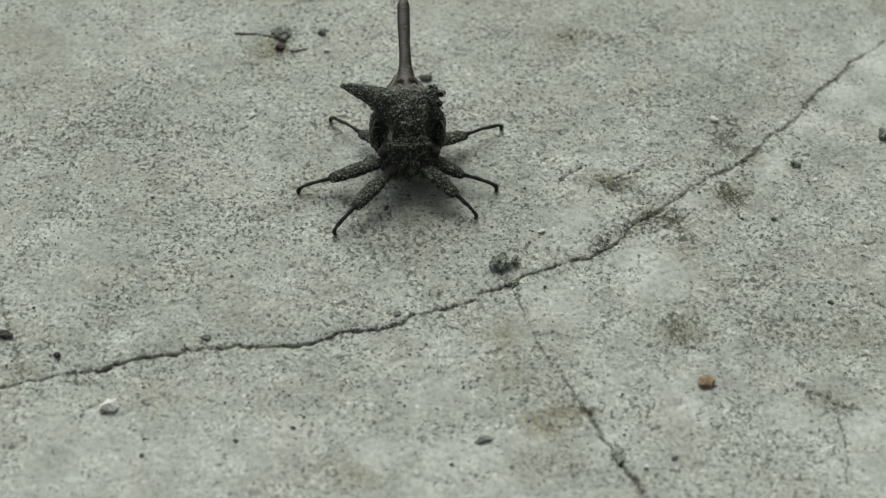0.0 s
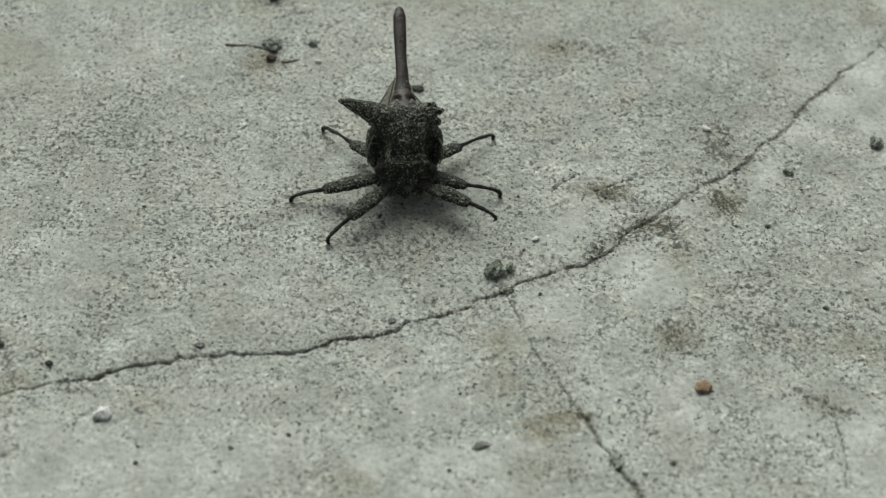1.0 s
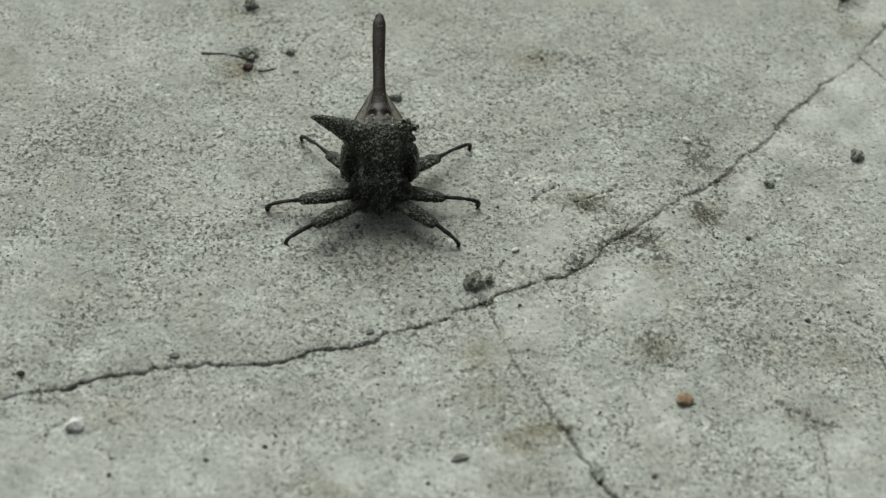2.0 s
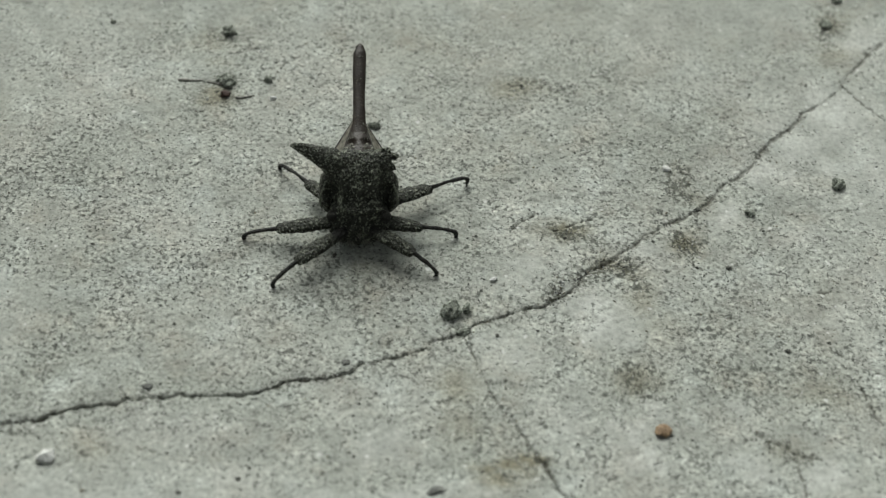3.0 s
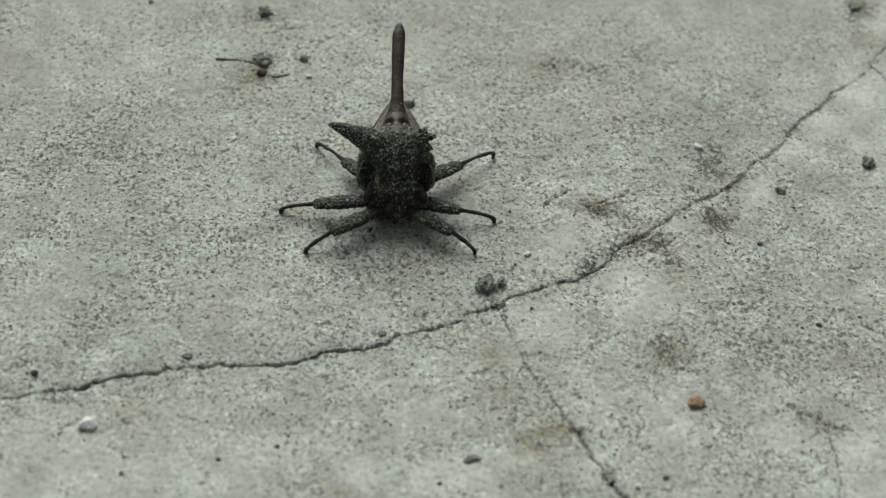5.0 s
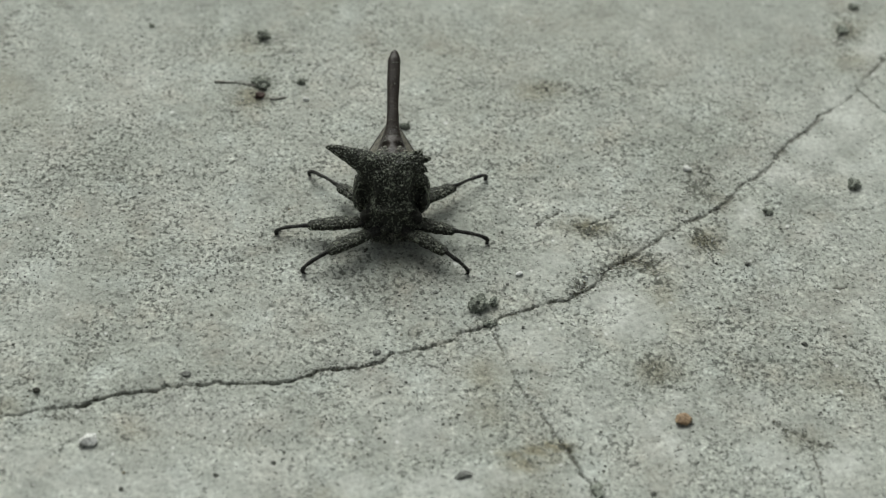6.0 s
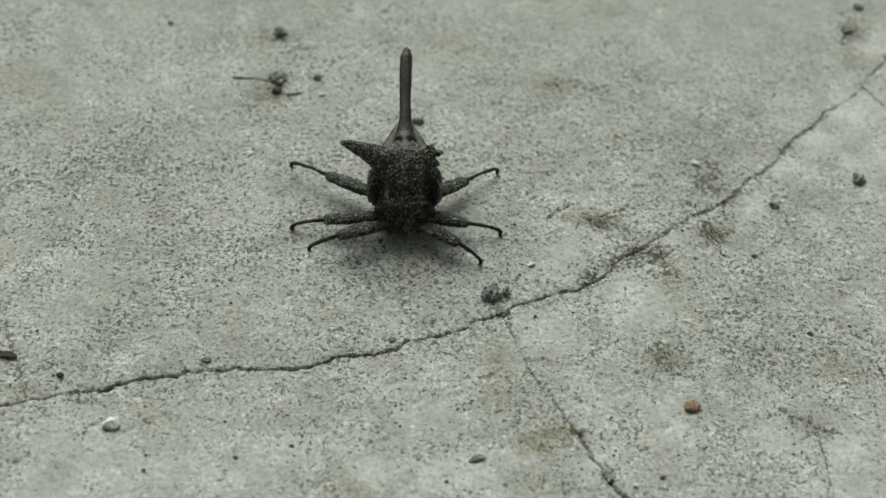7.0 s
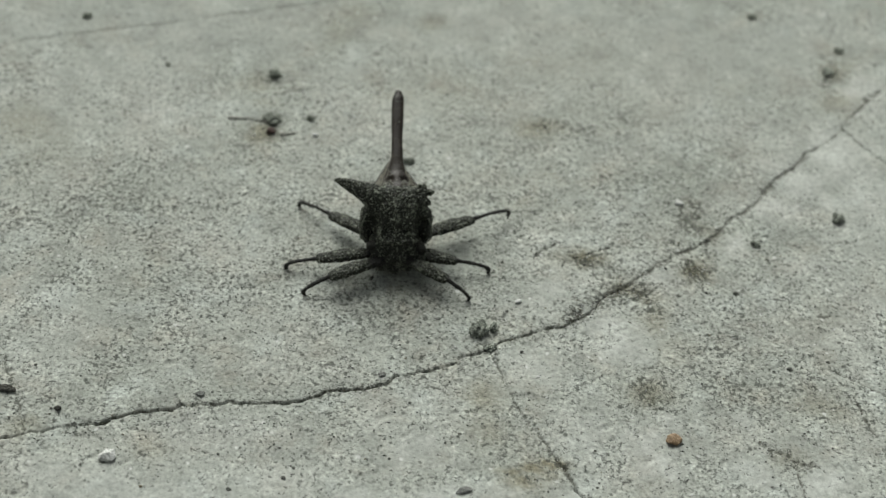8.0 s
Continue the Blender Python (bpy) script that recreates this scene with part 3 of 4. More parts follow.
def sand():
    """Loose and half-sunk grains over the slab, thicker in the soil patches."""
    rng = np.random.RandomState(11)
    n, more = 26000, 70000
    x, y = rng.uniform(-37, 38, n + more), rng.uniform(51, 113, n + more)
    z, (soil, stain, pale, seam, smooth) = surface(x, y)
    wish = 0.22 + 0.30 * lattice(x, y, 4.0, 31) + 0.16 * lattice(x, y, 1.3, 32) + 1.1 * soil + 0.5 * seam - 0.28 * pale - 0.3 * smooth
    wish[n:] = 1.3 * soil[n:] - 0.25 + 0.3 * lattice(x[n:], y[n:], 0.9, 33)
    keep = rng.uniform(0, 1, n + more) < wish
    x, y, z = x[keep], y[keep], z[keep]
    n = len(x)
    size = 0.045 + 0.055 * rng.uniform(0, 1, n) ** 2.5 + 0.05 * (rng.uniform(0, 1, n) > 0.985)
    shape = np.array([(1, 0, 0), (-0.9, 0.2, 0), (0.1, 1, 0), (-0.1, -0.9, 0.1), (0.1, 0.1, 0.75), (0, 0, -0.8)])
    faces = np.array([(0, 2, 4), (2, 1, 4), (1, 3, 4), (3, 0, 4), (2, 0, 5), (1, 2, 5), (3, 1, 5), (0, 3, 5)])
    turn, long = rng.uniform(0, 6.283, n), rng.uniform(0.7, 1.5, n)
    jig = shape[None] * (1 + rng.uniform(-0.3, 0.3, (n, 6, 3)))
    lx, ly = jig[:, :, 0] * long[:, None], jig[:, :, 1] / long[:, None]
    c, s = np.cos(turn)[:, None], np.sin(turn)[:, None]
    v = np.stack([lx * c - ly * s, lx * s + ly * c, jig[:, :, 2]], -1) * size[:, None, None]
    v += np.stack([x, y, z + size * 0.15], -1)[:, None]
    f = (faces[None] + 6 * np.arange(n)[:, None, None]).reshape(-1, 3)
    me = bpy.data.meshes.new("sand_grains")
    me.from_pydata((v.reshape(-1, 3) * MM).tolist(), [], f.tolist())
    me.materials.append(SAND)
    tagged(new("sand_grains", me), "scattered dark and pale sand grains on concrete", "sand", kind="stuff")


ground()
sand()


# ---- the insect: a horned treehopper, its head towards -y, origin on the slab under it ----
def loft(bm, rings, seg=40, power=2.5):
    """A closed body through rings (y, low, high, half width), boxier as power grows."""
    made = []
    for y, low, high, half in rings:
        row = []
        for k in range(seg):
            a = 2 * math.pi * k / seg
            c, d = math.cos(a), math.sin(a)
            row.append(bm.verts.new((half * math.copysign(abs(c) ** (2 / power), c), y, (low + high) / 2 + (high - low) / 2 * math.copysign(abs(d) ** (2 / power), d))))
        made.append(row)
    for a, b in zip(made, made[1:]):
        for k in range(seg):
            bm.faces.new((a[k], a[(k + 1) % seg], b[(k + 1) % seg], b[k]))
    bm.faces.new(list(reversed(made[0])))
    bm.faces.new(made[-1])


def granules(out, skin, density, size, seed, share=None):
    """Tiny crusted grains scattered over a skin, added to the mesh out; share gives how many of them stay at a place."""
    rng = random.Random(seed)
    shape = ((1, 0, 0), (0, 1, 0), (-1, 0, 0), (0, -1, 0), (0, 0, 0.8), (0, 0, -0.5))
    sides = ((0, 1, 4), (1, 2, 4), (2, 3, 4), (3, 0, 4), (1, 0, 5), (2, 1, 5), (3, 2, 5), (0, 3, 5))
    skin.normal_update()
    for f in skin.faces:
        many = f.calc_area() * density
        at = f.calc_center_median()
        if share:
            many *= share(at, f.normal)
        for _ in range(int(many + rng.random())):
            q = f.normal.to_track_quat("Z", "Y")
            turn, r, long = rng.uniform(0, 6.283), size * (0.45 + 1.25 * rng.random() ** 2), rng.uniform(0.8, 2.0)
            c, d = math.cos(turn), math.sin(turn)
            vs = [out.verts.new(at + q @ Vector(((x * long * c - y * d) * r, (x * long * d + y * c) * r, (z + 0.2) * r))) for x, y, z in shape]
            for side in sides:
                out.faces.new([vs[i] for i in side])


def treehopper():
    bug = new("treehopper")
    bug.empty_display_size = 0.002
    tagged(bug, "dark brown horned treehopper with one broken horn, walking on concrete", "insect")
    crust = bmesh.new()

    # the shield: steep face in front, high shoulders, side lobes beside the legs
    b = bmesh.new()
    loft(b, [(-1.8, 2.1, 2.85, 1.15), (-1.6, 1.7, 3.2, 1.5), (-1.1, 1.5, 3.75, 1.52), (-0.5, 1.4, 4.45, 1.66), (0.1, 1.5, 5.05, 1.98), (0.7, 1.9, 5.5, 2.15), (1.3, 2.6, 5.68, 1.95), (1.9, 3.4, 5.5, 1.5), (2.5, 4.0, 5.32, 1.05)])
    for s in (-1, 1):
        ball(b, (2.2 * s, 0.4, 2.7), (0.52, 0.95, 1.55), (-14, 6 * s, 0))
        ball(b, (1.7 * s, 0.5, 3.9), (0.75, 0.7, 1.1), (-20, 0, 0))
        tube(b, *smooth_path([(1.05 * s, 0.3, 5.0), (1.0 * s, -0.7, 4.05), (1.15 * s, -1.45, 3.15)], [0.3, 0.22, 0.16]), seg=8)
        tube(b, *smooth_path([(0, -1.72, 3.02), (0.8 * s, -1.68, 3.06), (1.55 * s, -1.4, 3.12)], [0.13, 0.14, 0.12]), seg=8)
    tube(b, *smooth_path([(-0.6, 0.7, 4.7), (-1.5, 0.88, 5.02), (-2.3, 1.13, 5.30)], [0.8, 0.93, 0.62]), seg=16, flat=0.6, up=(0, -0.7, 0.7))
    tube(b, *smooth_path([(0.5, 0.7, 4.7), (1.2, 0.86, 4.98), (1.8, 1.03, 5.18)], [0.8, 0.93, 0.68]), seg=16, flat=0.65, up=(0, -0.7, 0.7))
    tube(b, *smooth_path([(0, -1.72, 3.0), (0, -0.75, 4.2), (0, 0.5, 5.28)], [0.12, 0.17, 0.2]), seg=8)
    skin = fused(b, 0.075, 3, [(0.9, 0.06), (0.34, 0.05), (0.17, 0.03)], 3.1,
                 [((-1.85, -0.45, 3.7), 0.5, 0.5), ((1.85, -0.45, 3.6), 0.5, 0.5), ((-0.55, -1.2, 3.7), 0.32, 0.22), ((0.55, -1.2, 3.7), 0.32, 0.22)])
    # fewer pale grains low down and in the side hollows paint their shade
    granules(crust, skin, 36, 0.043, 5, lambda p, n: (1.15 if p.z > 4.5 else 0.4 if p.z > 3.2 else 0.3) * (0.05 if 1.4 < abs(p.x) < 2.3 and p.z < 4.3 and p.y < 0.3 else 1.0) * (2.2 if p.y < -1.45 and p.z > 2.85 else 1.0))
    granules(crust, skin, 24, 0.058, 12, lambda p, n: 1.0 if p.y < -1.4 and 2.9 < p.z < 3.3 else 0.35 if abs(p.x) < 1.2 and 3.3 < p.z < 4.0 else 0.0)
    pronotum = part("pronotum", skin, SHELL, bug, "dark crusted granular pronotum")
    for s in (-1, 1):
        b = bmesh.new()
        tube(b, *smooth_path([(2.35 * s, -0.05, 4.0), (2.6 * s, -0.38, 3.3), (2.66 * s, -0.46, 2.6), (2.5 * s, -0.36, 1.9)], [0.05, 0.07, 0.07, 0.05]), seg=8)
        part("lobe_rim", roughened(b, [(0.3, 0.06), (0.12, 0.04)], s), CRUST, pronotum, "thin pale rim of the side lobe")

    b = bmesh.new()
    tube(b, *smooth_path([(-0.6, 0.7, 4.7), (-1.85, 0.98, 5.14), (-2.5, 1.2, 5.36), (-3.2, 1.45, 5.53), (-3.9, 1.68, 5.67), (-4.45, 1.86, 5.76), (-4.72, 1.93, 5.76)], [0.8, 0.9, 0.74, 0.56, 0.38, 0.22, 0.09]),
         seg=18, flat=0.55, up=(0, -0.7, 0.7))
    skin = fused(b, 0.06, 1, [(0.5, 0.05), (0.2, 0.045)], 5.2)
    granules(crust, skin, 34, 0.042, 6)
    part("horn", skin, SHELL, pronotum, "long pointed horn")

    b = bmesh.new()
    tube(b, *smooth_path([(0.5, 0.7, 4.7), (1.6, 0.98, 5.12), (2.05, 1.1, 5.25), (2.2, 1.15, 5.28)], [0.8, 0.9, 0.78, 0.58]), seg=14, flat=0.7, up=(0, -0.7, 0.7))
    tube(b, [(1.95, 1.15, 5.3), (2.36, 1.25, 5.4), (2.68, 1.3, 5.42)], [0.42, 0.3, 0.07], 8)
    tube(b, [(1.6, 1.3, 5.5), (1.85, 1.45, 5.78), (2.1, 1.5, 5.86)], [0.4, 0.3, 0.14], 8)
    tube(b, [(1.5, 0.8, 4.9), (1.95, 0.82, 4.8), (2.2, 0.82, 4.68)], [0.6, 0.5, 0.24], 10)
    skin = fused(b, 0.06, 1, [(0.34, 0.12), (0.15, 0.07)], 7.9, [((2.15, 0.85, 5.35), 0.24, 0.42), ((1.75, 0.9, 5.6), 0.18, 0.2)])
    granules(crust, skin, 28, 0.042, 7)
    part("broken_horn", skin, SHELL, pronotum, "snapped horn stump with jagged end")

    b = bmesh.new()
    tube(b, *smooth_path([(0, 0.9, 4.72), (0, 1.9, 4.86), (0, 2.8, 5.0), (0, 3.7, 5.2), (0, 4.6, 5.55), (0, 5.5, 5.87), (0, 6.4, 6.2), (0.02, 8.2, 6.88), (0.05, 9.4, 7.31), (0.07, 10.0, 7.53), (0.075, 10.32, 7.64)],
                         [1.35, 1.16, 0.88, 0.60, 0.46, 0.42, 0.41, 0.46, 0.46, 0.30, 0.05], 12), seg=36, flat=0.62)
    bmesh.ops.recalc_face_normals(b, faces=b.faces)
    b.normal_update()
    for cx, cy in ((-0.52, 2.55), (0.52, 2.62)):
        for v in b.verts:
            if v.normal.z > 0.2:
                v.co.z -= 0.24 * math.exp(-(((v.co.x - cx) / 0.26) ** 2 + ((v.co.y - cy) / 0.34) ** 2) ** 2)
    skin = roughened(b, [(0.7, 0.03), (0.25, 0.010)], 9.4)
    granules(crust, skin, 7, 0.038, 8, lambda p, n: 2.2 if p.y < 4.2 else 0.14)
    part("posterior_process", skin, ROD, pronotum, "long brown rod-like rear process with blunt tip")

    b = bmesh.new()
    loft(b, [(-2.42, 0.95, 1.5, 0.8), (-2.3, 0.72, 1.9, 1.35), (-2.0, 0.7, 2.55, 1.72), (-1.6, 0.8, 2.95, 1.88), (-1.1, 1.0, 3.0, 1.9), (-0.5, 1.2, 2.9, 1.7)], 36, 2.7)
    for s in (-1, 1):
        ball(b, (0.95 * s, -2.1, 0.95), (0.42, 0.38, 0.42))
        ball(b, (1.6 * s, -1.75, 1.2), (0.42, 0.42, 0.5))
        ball(b, (0.42 * s, -2.35, 1.85), (0.42, 0.2, 0.42))
    ball(b, (0, -2.3, 0.85), (0.55, 0.34, 0.4))
    skin = fused(b, 0.075, 3, [(0.55, 0.07), (0.24, 0.055), (0.14, 0.035)], 1.3,
                 [((-0.95, -2.2, 2.35), 0.36, 0.3), ((0.95, -2.2, 2.35), 0.36, 0.3), ((0, -2.4, 1.35), 0.3, 0.22), ((-1.2, -2.2, 1.5), 0.3, 0.25), ((1.2, -2.2, 1.5), 0.3, 0.25)])
    pale = bmesh.new()
    # grains kept sparse above the mouth, which darkens the face as shade would
    granules(pale, skin, 20, 0.044, 9, lambda p, n: 0.9 if p.z < 1.3 else 0.45)
    head = part("head", skin, SHELL, bug, "dark rough downturned head")
    part("crust", pale, CRUST, head, "pale crusted granules on the face, thinned for its shade")
    for s in (-1, 1):
        b = bmesh.new()
        ball(b, (1.82 * s, -1.55, 2.42), (0.40, 0.40, 0.44))
        part("eye", b, EYE, head, "dull brown bulging eye")
    rng = random.Random(4)
    for cx, cz, many in ((-1.25, 0.85, 7), (-0.62, 0.72, 6), (-0.22, 0.85, 9), (0.28, 0.78, 9), (0.8, 0.75, 6), (1.3, 0.95, 7), (0.05, 1.5, 5)):
        b = bmesh.new()
        for k in range(many):
            x, z = cx + rng.uniform(-0.16, 0.16), cz + rng.uniform(-0.05, 0.3)
            y = -2.42 + 0.16 * abs(cx) + rng.uniform(-0.04, 0.06)
            tube(b, [(x, y, z), (x + rng.uniform(-0.08, 0.08), y - 0.12, z - 0.06), (x + rng.uniform(-0.16, 0.16), y - 0.2, z - rng.uniform(0.22, 0.42))], [0.05, 0.045, 0.012], 5)
        part("bristle_tuft", b, BRISTLE, head, "tuft of short pale bristles by the mouth")

    b = bmesh.new()
    ball(b, (0, 3.3, 2.0), (1.35, 3.0, 1.15))
    ball(b, (0, 0.2, 1.6), (1.6, 2.0, 0.9))
    for s in (-1, 1):
        ball(b, (1.45 * s, -0.75, 1.95), (0.55, 0.85, 0.9))
    part("abdomen", fused(b, 0.1, 3, [(0.4, 0.07), (0.2, 0.04)], 2.2), SHELL, bug, "dark underside and abdomen")
    for s in (-1, 1):
        b = bmesh.new()
        rows = []
        for i in range(25):
            u = i / 24
            y = 1.3 + 6.3 * u
            wide = 2.4 * (1 - u) ** 0.95 + 0.12
            row = []
            for j in range(13):
                v = j / 12
                x = s * (0.05 + wide * v)
                z = 4.75 - 1.2 * u - (0.75 - 0.2 * u) * v ** 1.5 + 0.035 * math.sin(v * 22)
                row.append(b.verts.new((x, y, z)))
            rows.append(row)
        faces = [b.faces.new((a[j], a[j + 1], c[j + 1], c[j])) for a, c in zip(rows, rows[1:]) for j in range(12)]
        bmesh.ops.solidify(b, geom=faces, thickness=0.05)
        wing = part("wing", b, WING, bug, "folded tan veined wing")
        for share in (0.55, 0.98):
            b = bmesh.new()
            line = []
            for i in range(9):
                u = i / 8 * 0.95
                line.append((s * (0.05 + (2.4 * (1 - u) ** 0.95 + 0.12) * share), 1.3 + 6.3 * u, 4.78 - 1.2 * u - (0.75 - 0.2 * u) * share ** 1.5 + 0.035 * math.sin(share * 22)))
            tube(b, line, [0.05] * 9, 6)
            part("vein", b, ROD, wing, "thin brown wing vein")
        # pale marks in and before the two pits behind the shield
        for x, y, r in ((0.52, 2.5, 0.13), (0.85, 2.05, 0.15), (0.4, 1.98, 0.10)):
            b = bmesh.new()
            ball(b, (0, 0, 0), (r * 1.3, r, 0.07), (0, 0, 25 * s), detail=2)
            top = 4.86 + (y - 1.9) * 0.155 + 0.62 * (1.16 - (y - 1.9) * 0.31) * math.sqrt(max(0, 1 - (x / (1.16 - (y - 1.9) * 0.31)) ** 2)) - (0.2 if y > 2.3 else 0)
            bmesh.ops.translate(b, vec=(x * s, y, top), verts=b.verts)
            part("pale_spot", roughened(b, [(0.12, 0.05)], x + s), BRISTLE, bug, "small pale spot behind the horns")
    part("crust", crust, CRUST, pronotum, "pale crusted granules on the shield, thinned where it is shaded")
    return bug


def leg(bug, length, foot):
    """A flat mottled leg along +x from its root, dark at the hip, with a thin arched foot that ends in a hook."""
    b = bmesh.new()
    L = length
    tube(b, *smooth_path([(0.02 * L, 0, 0), (0.16 * L, 0, 0.05), (0.4 * L, 0, 0.10), (0.65 * L, 0, 0.09), (0.86 * L, 0, 0.04), (0.97 * L, 0, 0), (L + 0.08, 0, -0.02)], [0.28, 0.46, 0.57, 0.57, 0.50, 0.42, 0.24]), seg=16, flat=0.6)
    for s in (-1, 1):
        tube(b, *smooth_path([(0.15 * L, 0.33 * s, 0.16), (0.45 * L, 0.42 * s, 0.22), (0.75 * L, 0.38 * s, 0.18), (0.97 * L, 0.22 * s, 0.10)], [0.08, 0.12, 0.11, 0.10]), seg=8)
    skin = fused(b, 0.06, 1, [(0.45, 0.055), (0.2, 0.045), (0.11, 0.03)], length * 3)
    pale = bmesh.new()
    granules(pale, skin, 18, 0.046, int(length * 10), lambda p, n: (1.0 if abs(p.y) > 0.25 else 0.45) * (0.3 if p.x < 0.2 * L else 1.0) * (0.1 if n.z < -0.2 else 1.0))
    limb = part("leg", skin, LEG, bug)
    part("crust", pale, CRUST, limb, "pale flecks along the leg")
    b = bmesh.new()
    tube(b, *smooth_path([(-0.9, 0, -0.15), (-0.3, 0, 0), (0.08 * L, 0, 0.02), (0.2 * L, 0, 0.04)], [0.3, 0.44, 0.40, 0.24]), seg=14, flat=0.85)
    part("femur", fused(b, 0.07, 1, [(0.4, 0.06), (0.16, 0.04)], length * 2), TARSUS, limb, "short black upper leg at the hip")
    b = bmesh.new()
    F = foot
    tube(b, *smooth_path([(-0.25, 0, 0), (0.14 * F, 0, 0.05 * F), (0.36 * F, 0, 0.10 * F), (0.6 * F, 0, 0.135 * F), (0.82 * F, 0, 0.14 * F), (0.95 * F, 0, 0.10 * F), (F, 0, 0.01 * F), (0.985 * F, 0, -0.06 * F)],
                         [0.18, 0.14, 0.13, 0.125, 0.135, 0.155, 0.13, 0.07], 6), seg=14)
    for s in (-1, 1):
        tube(b, [(0.97 * F, 0.03 * s, -0.03 * F), (0.985 * F, 0.13 * s, -0.065 * F), (0.95 * F, 0.19 * s, -0.085 * F)], [0.06, 0.05, 0.02], 6)
    tarsus = part("tarsus", roughened(b, [(0.45, 0.05), (0.15, 0.03)], foot * 5), TARSUS, limb, "thin black arched foot with a hooked claw")
    return limb, tarsus


BUG = treehopper()
# hip under the body, leg length, foot length
HIPS = [((-1.0, -2.2, 1.6), 3.6, 2.3), ((-1.3, -1.4, 1.6), 4.3, 2.5), ((-1.4, 0.3, 1.6), 4.2, 3.2), ((1.0, -2.2, 1.6), 3.4, 2.15), ((1.3, -1.4, 1.6), 3.9, 2.65), ((1.4, 0.3, 1.6), 4.2, 3.2)]
LEGS = [leg(BUG, L, F) for _, L, F in HIPS]


# ---- loose bits on the slab ----
def crumb(name, x, y, radii, material, label, category, lumps=1, turn=0.0, rough=0.25, seed=1, group=""):
    """A small stone or crumb of soil, sunk a little into the slab."""
    rng = random.Random(seed)
    b = bmesh.new()
    rx, ry, rz = radii
    ball(b, (0, 0, 0), (rx, ry, rz), (0, 0, turn))
    for _ in range(lumps - 1):
        a = rng.uniform(0, 6.283)
        k = rng.uniform(0.35, 0.6)
        ball(b, (rx * 0.7 * math.cos(a), ry * 0.7 * math.sin(a), rz * rng.uniform(-0.1, 0.5)), (rx * k, ry * k, rz * k))
    r = min(rx, ry, rz)
    out = fused(b, max(0.04, r / 9), 1, [(r * 1.1, r * rough * 1.5), (r * 0.45, r * rough)], seed * 1.37)
    ob = part(name, out, material, None)
    ob.location = (x * MM, y * MM, (height(x, y) + rz * 0.35) * MM)
    return tagged(ob, label, category, group)


def stone(name, x, y, radii, material, label, turn=0.0, seed=1, corners=16, group=""):
    """A small angular stone with broken facets, sunk a little into the slab."""
    rng = random.Random(seed)
    b = bmesh.new()
    for _ in range(corners):
        v = Vector((rng.gauss(0, 1), rng.gauss(0, 1), rng.gauss(0, 1))).normalized() * rng.uniform(0.85, 1.1)
        b.verts.new((v.x * radii[0], v.y * radii[1], v.z * radii[2]))
    hull = bmesh.ops.convex_hull(b, input=b.verts)
    bmesh.ops.delete(b, geom=[g for g in hull["geom_interior"] if isinstance(g, bmesh.types.BMVert)], context="VERTS")
    r = min(radii)
    out = fused(b, max(0.03, r / 10), 1, [(r * 0.8, r * 0.10), (r * 0.3, r * 0.06)], seed * 0.77)
    ob = part(name, out, material, None)
    ob.location = (x * MM, y * MM, (height(x, y) + radii[2] * 0.45) * MM)
    ob.rotation_euler = (0, 0, radians(turn))
    return tagged(ob, label, "stone", group)


crumb("soil_clump", 2.3, 72.55, (0.60, 0.58, 0.50), GREY_SOIL, "rough grey-green ball of soil and lint by the crack", "soil", 6, 0, 0.35, 3)
crumb("soil_clump", 3.4, 72.95, (0.26, 0.40, 0.36), GREY_SOIL, "small grey soil lump beside a larger one", "soil", 4, 0, 0.35, 4)
crumb("soil_clump", 3.25, 71.1, (0.46, 0.30, 0.22), GREY_SOIL, "dark soil crumb lodged in the crack", "soil", 4, 20, 0.4, 5)
crumb("soil_clump", -15.5, 93.75, (0.62, 0.66, 0.34), GREY_SOIL, "dark crumbled soil with a dry stem", "soil", 6, 0, 0.4, 6)
stone("pebble", -15.4, 92.25, (0.44, 0.42, 0.32), RED_STONE, "dark reddish grain lying against soil", 0, 7)
stone("pebble", -22.1, 59.0, (0.70, 0.58, 0.40), CHALK, "angular chalk-white pebble on the concrete", 20, 8)
stone("pebble", 16.2, 63.9, (0.60, 0.54, 0.26), BROWN_STONE, "rounded orange-brown pebble on the concrete", 40, 9, 30)
crumb("soil_clump", 30.0, 86.8, (0.48, 0.48, 0.3), GREY_SOIL, "dark round pellet of soil on smooth concrete", "soil", 7, 0, 0.5, 10)
crumb("pebble", 23.3, 83.45, (0.33, 0.30, 0.2), GREY_SOIL, "small dark grain beside the crack", "stone", 5, 0, 0.45, 11, "dark grains")
crumb("soil_clump", -16.0, 99.3, (0.46, 0.44, 0.3), GREY_SOIL, "dark soil crumb on stained concrete", "soil", 7, 0, 0.5, 12)
stone("pebble", 5.1, 75.7, (0.34, 0.19, 0.17), WHITE_STONE, "tiny bright white sliver of quartz", 28, 13, group="white grains")
stone("pebble", 12.3, 57.2, (0.24, 0.19, 0.16), WHITE_STONE, "tiny bright white grain of quartz", 10, 14, group="white grains")
stone("pebble", -7.9, 72.9, (0.12, 0.10, 0.10), WHITE_STONE, "tiny pale grain of quartz", 10, 15, group="white grains")
stone("stone_chip", 1.95, 58.4, (0.72, 0.36, 0.16), GREY_STONE, "flat grey stone chip lying on the concrete", 22, 16)
crumb("pebble", -16.7, 64.9, (0.30, 0.26, 0.12), GREY_STONE, "small dark grain just above the crack", "stone", 2, 0, 0.3, 17, "dark grains")
crumb("pebble", -26.2, 62.7, (0.22, 0.2, 0.18), DARK_SOIL, "small black grain on the concrete", "stone", 1, 0, 0.3, 18, "dark grains")
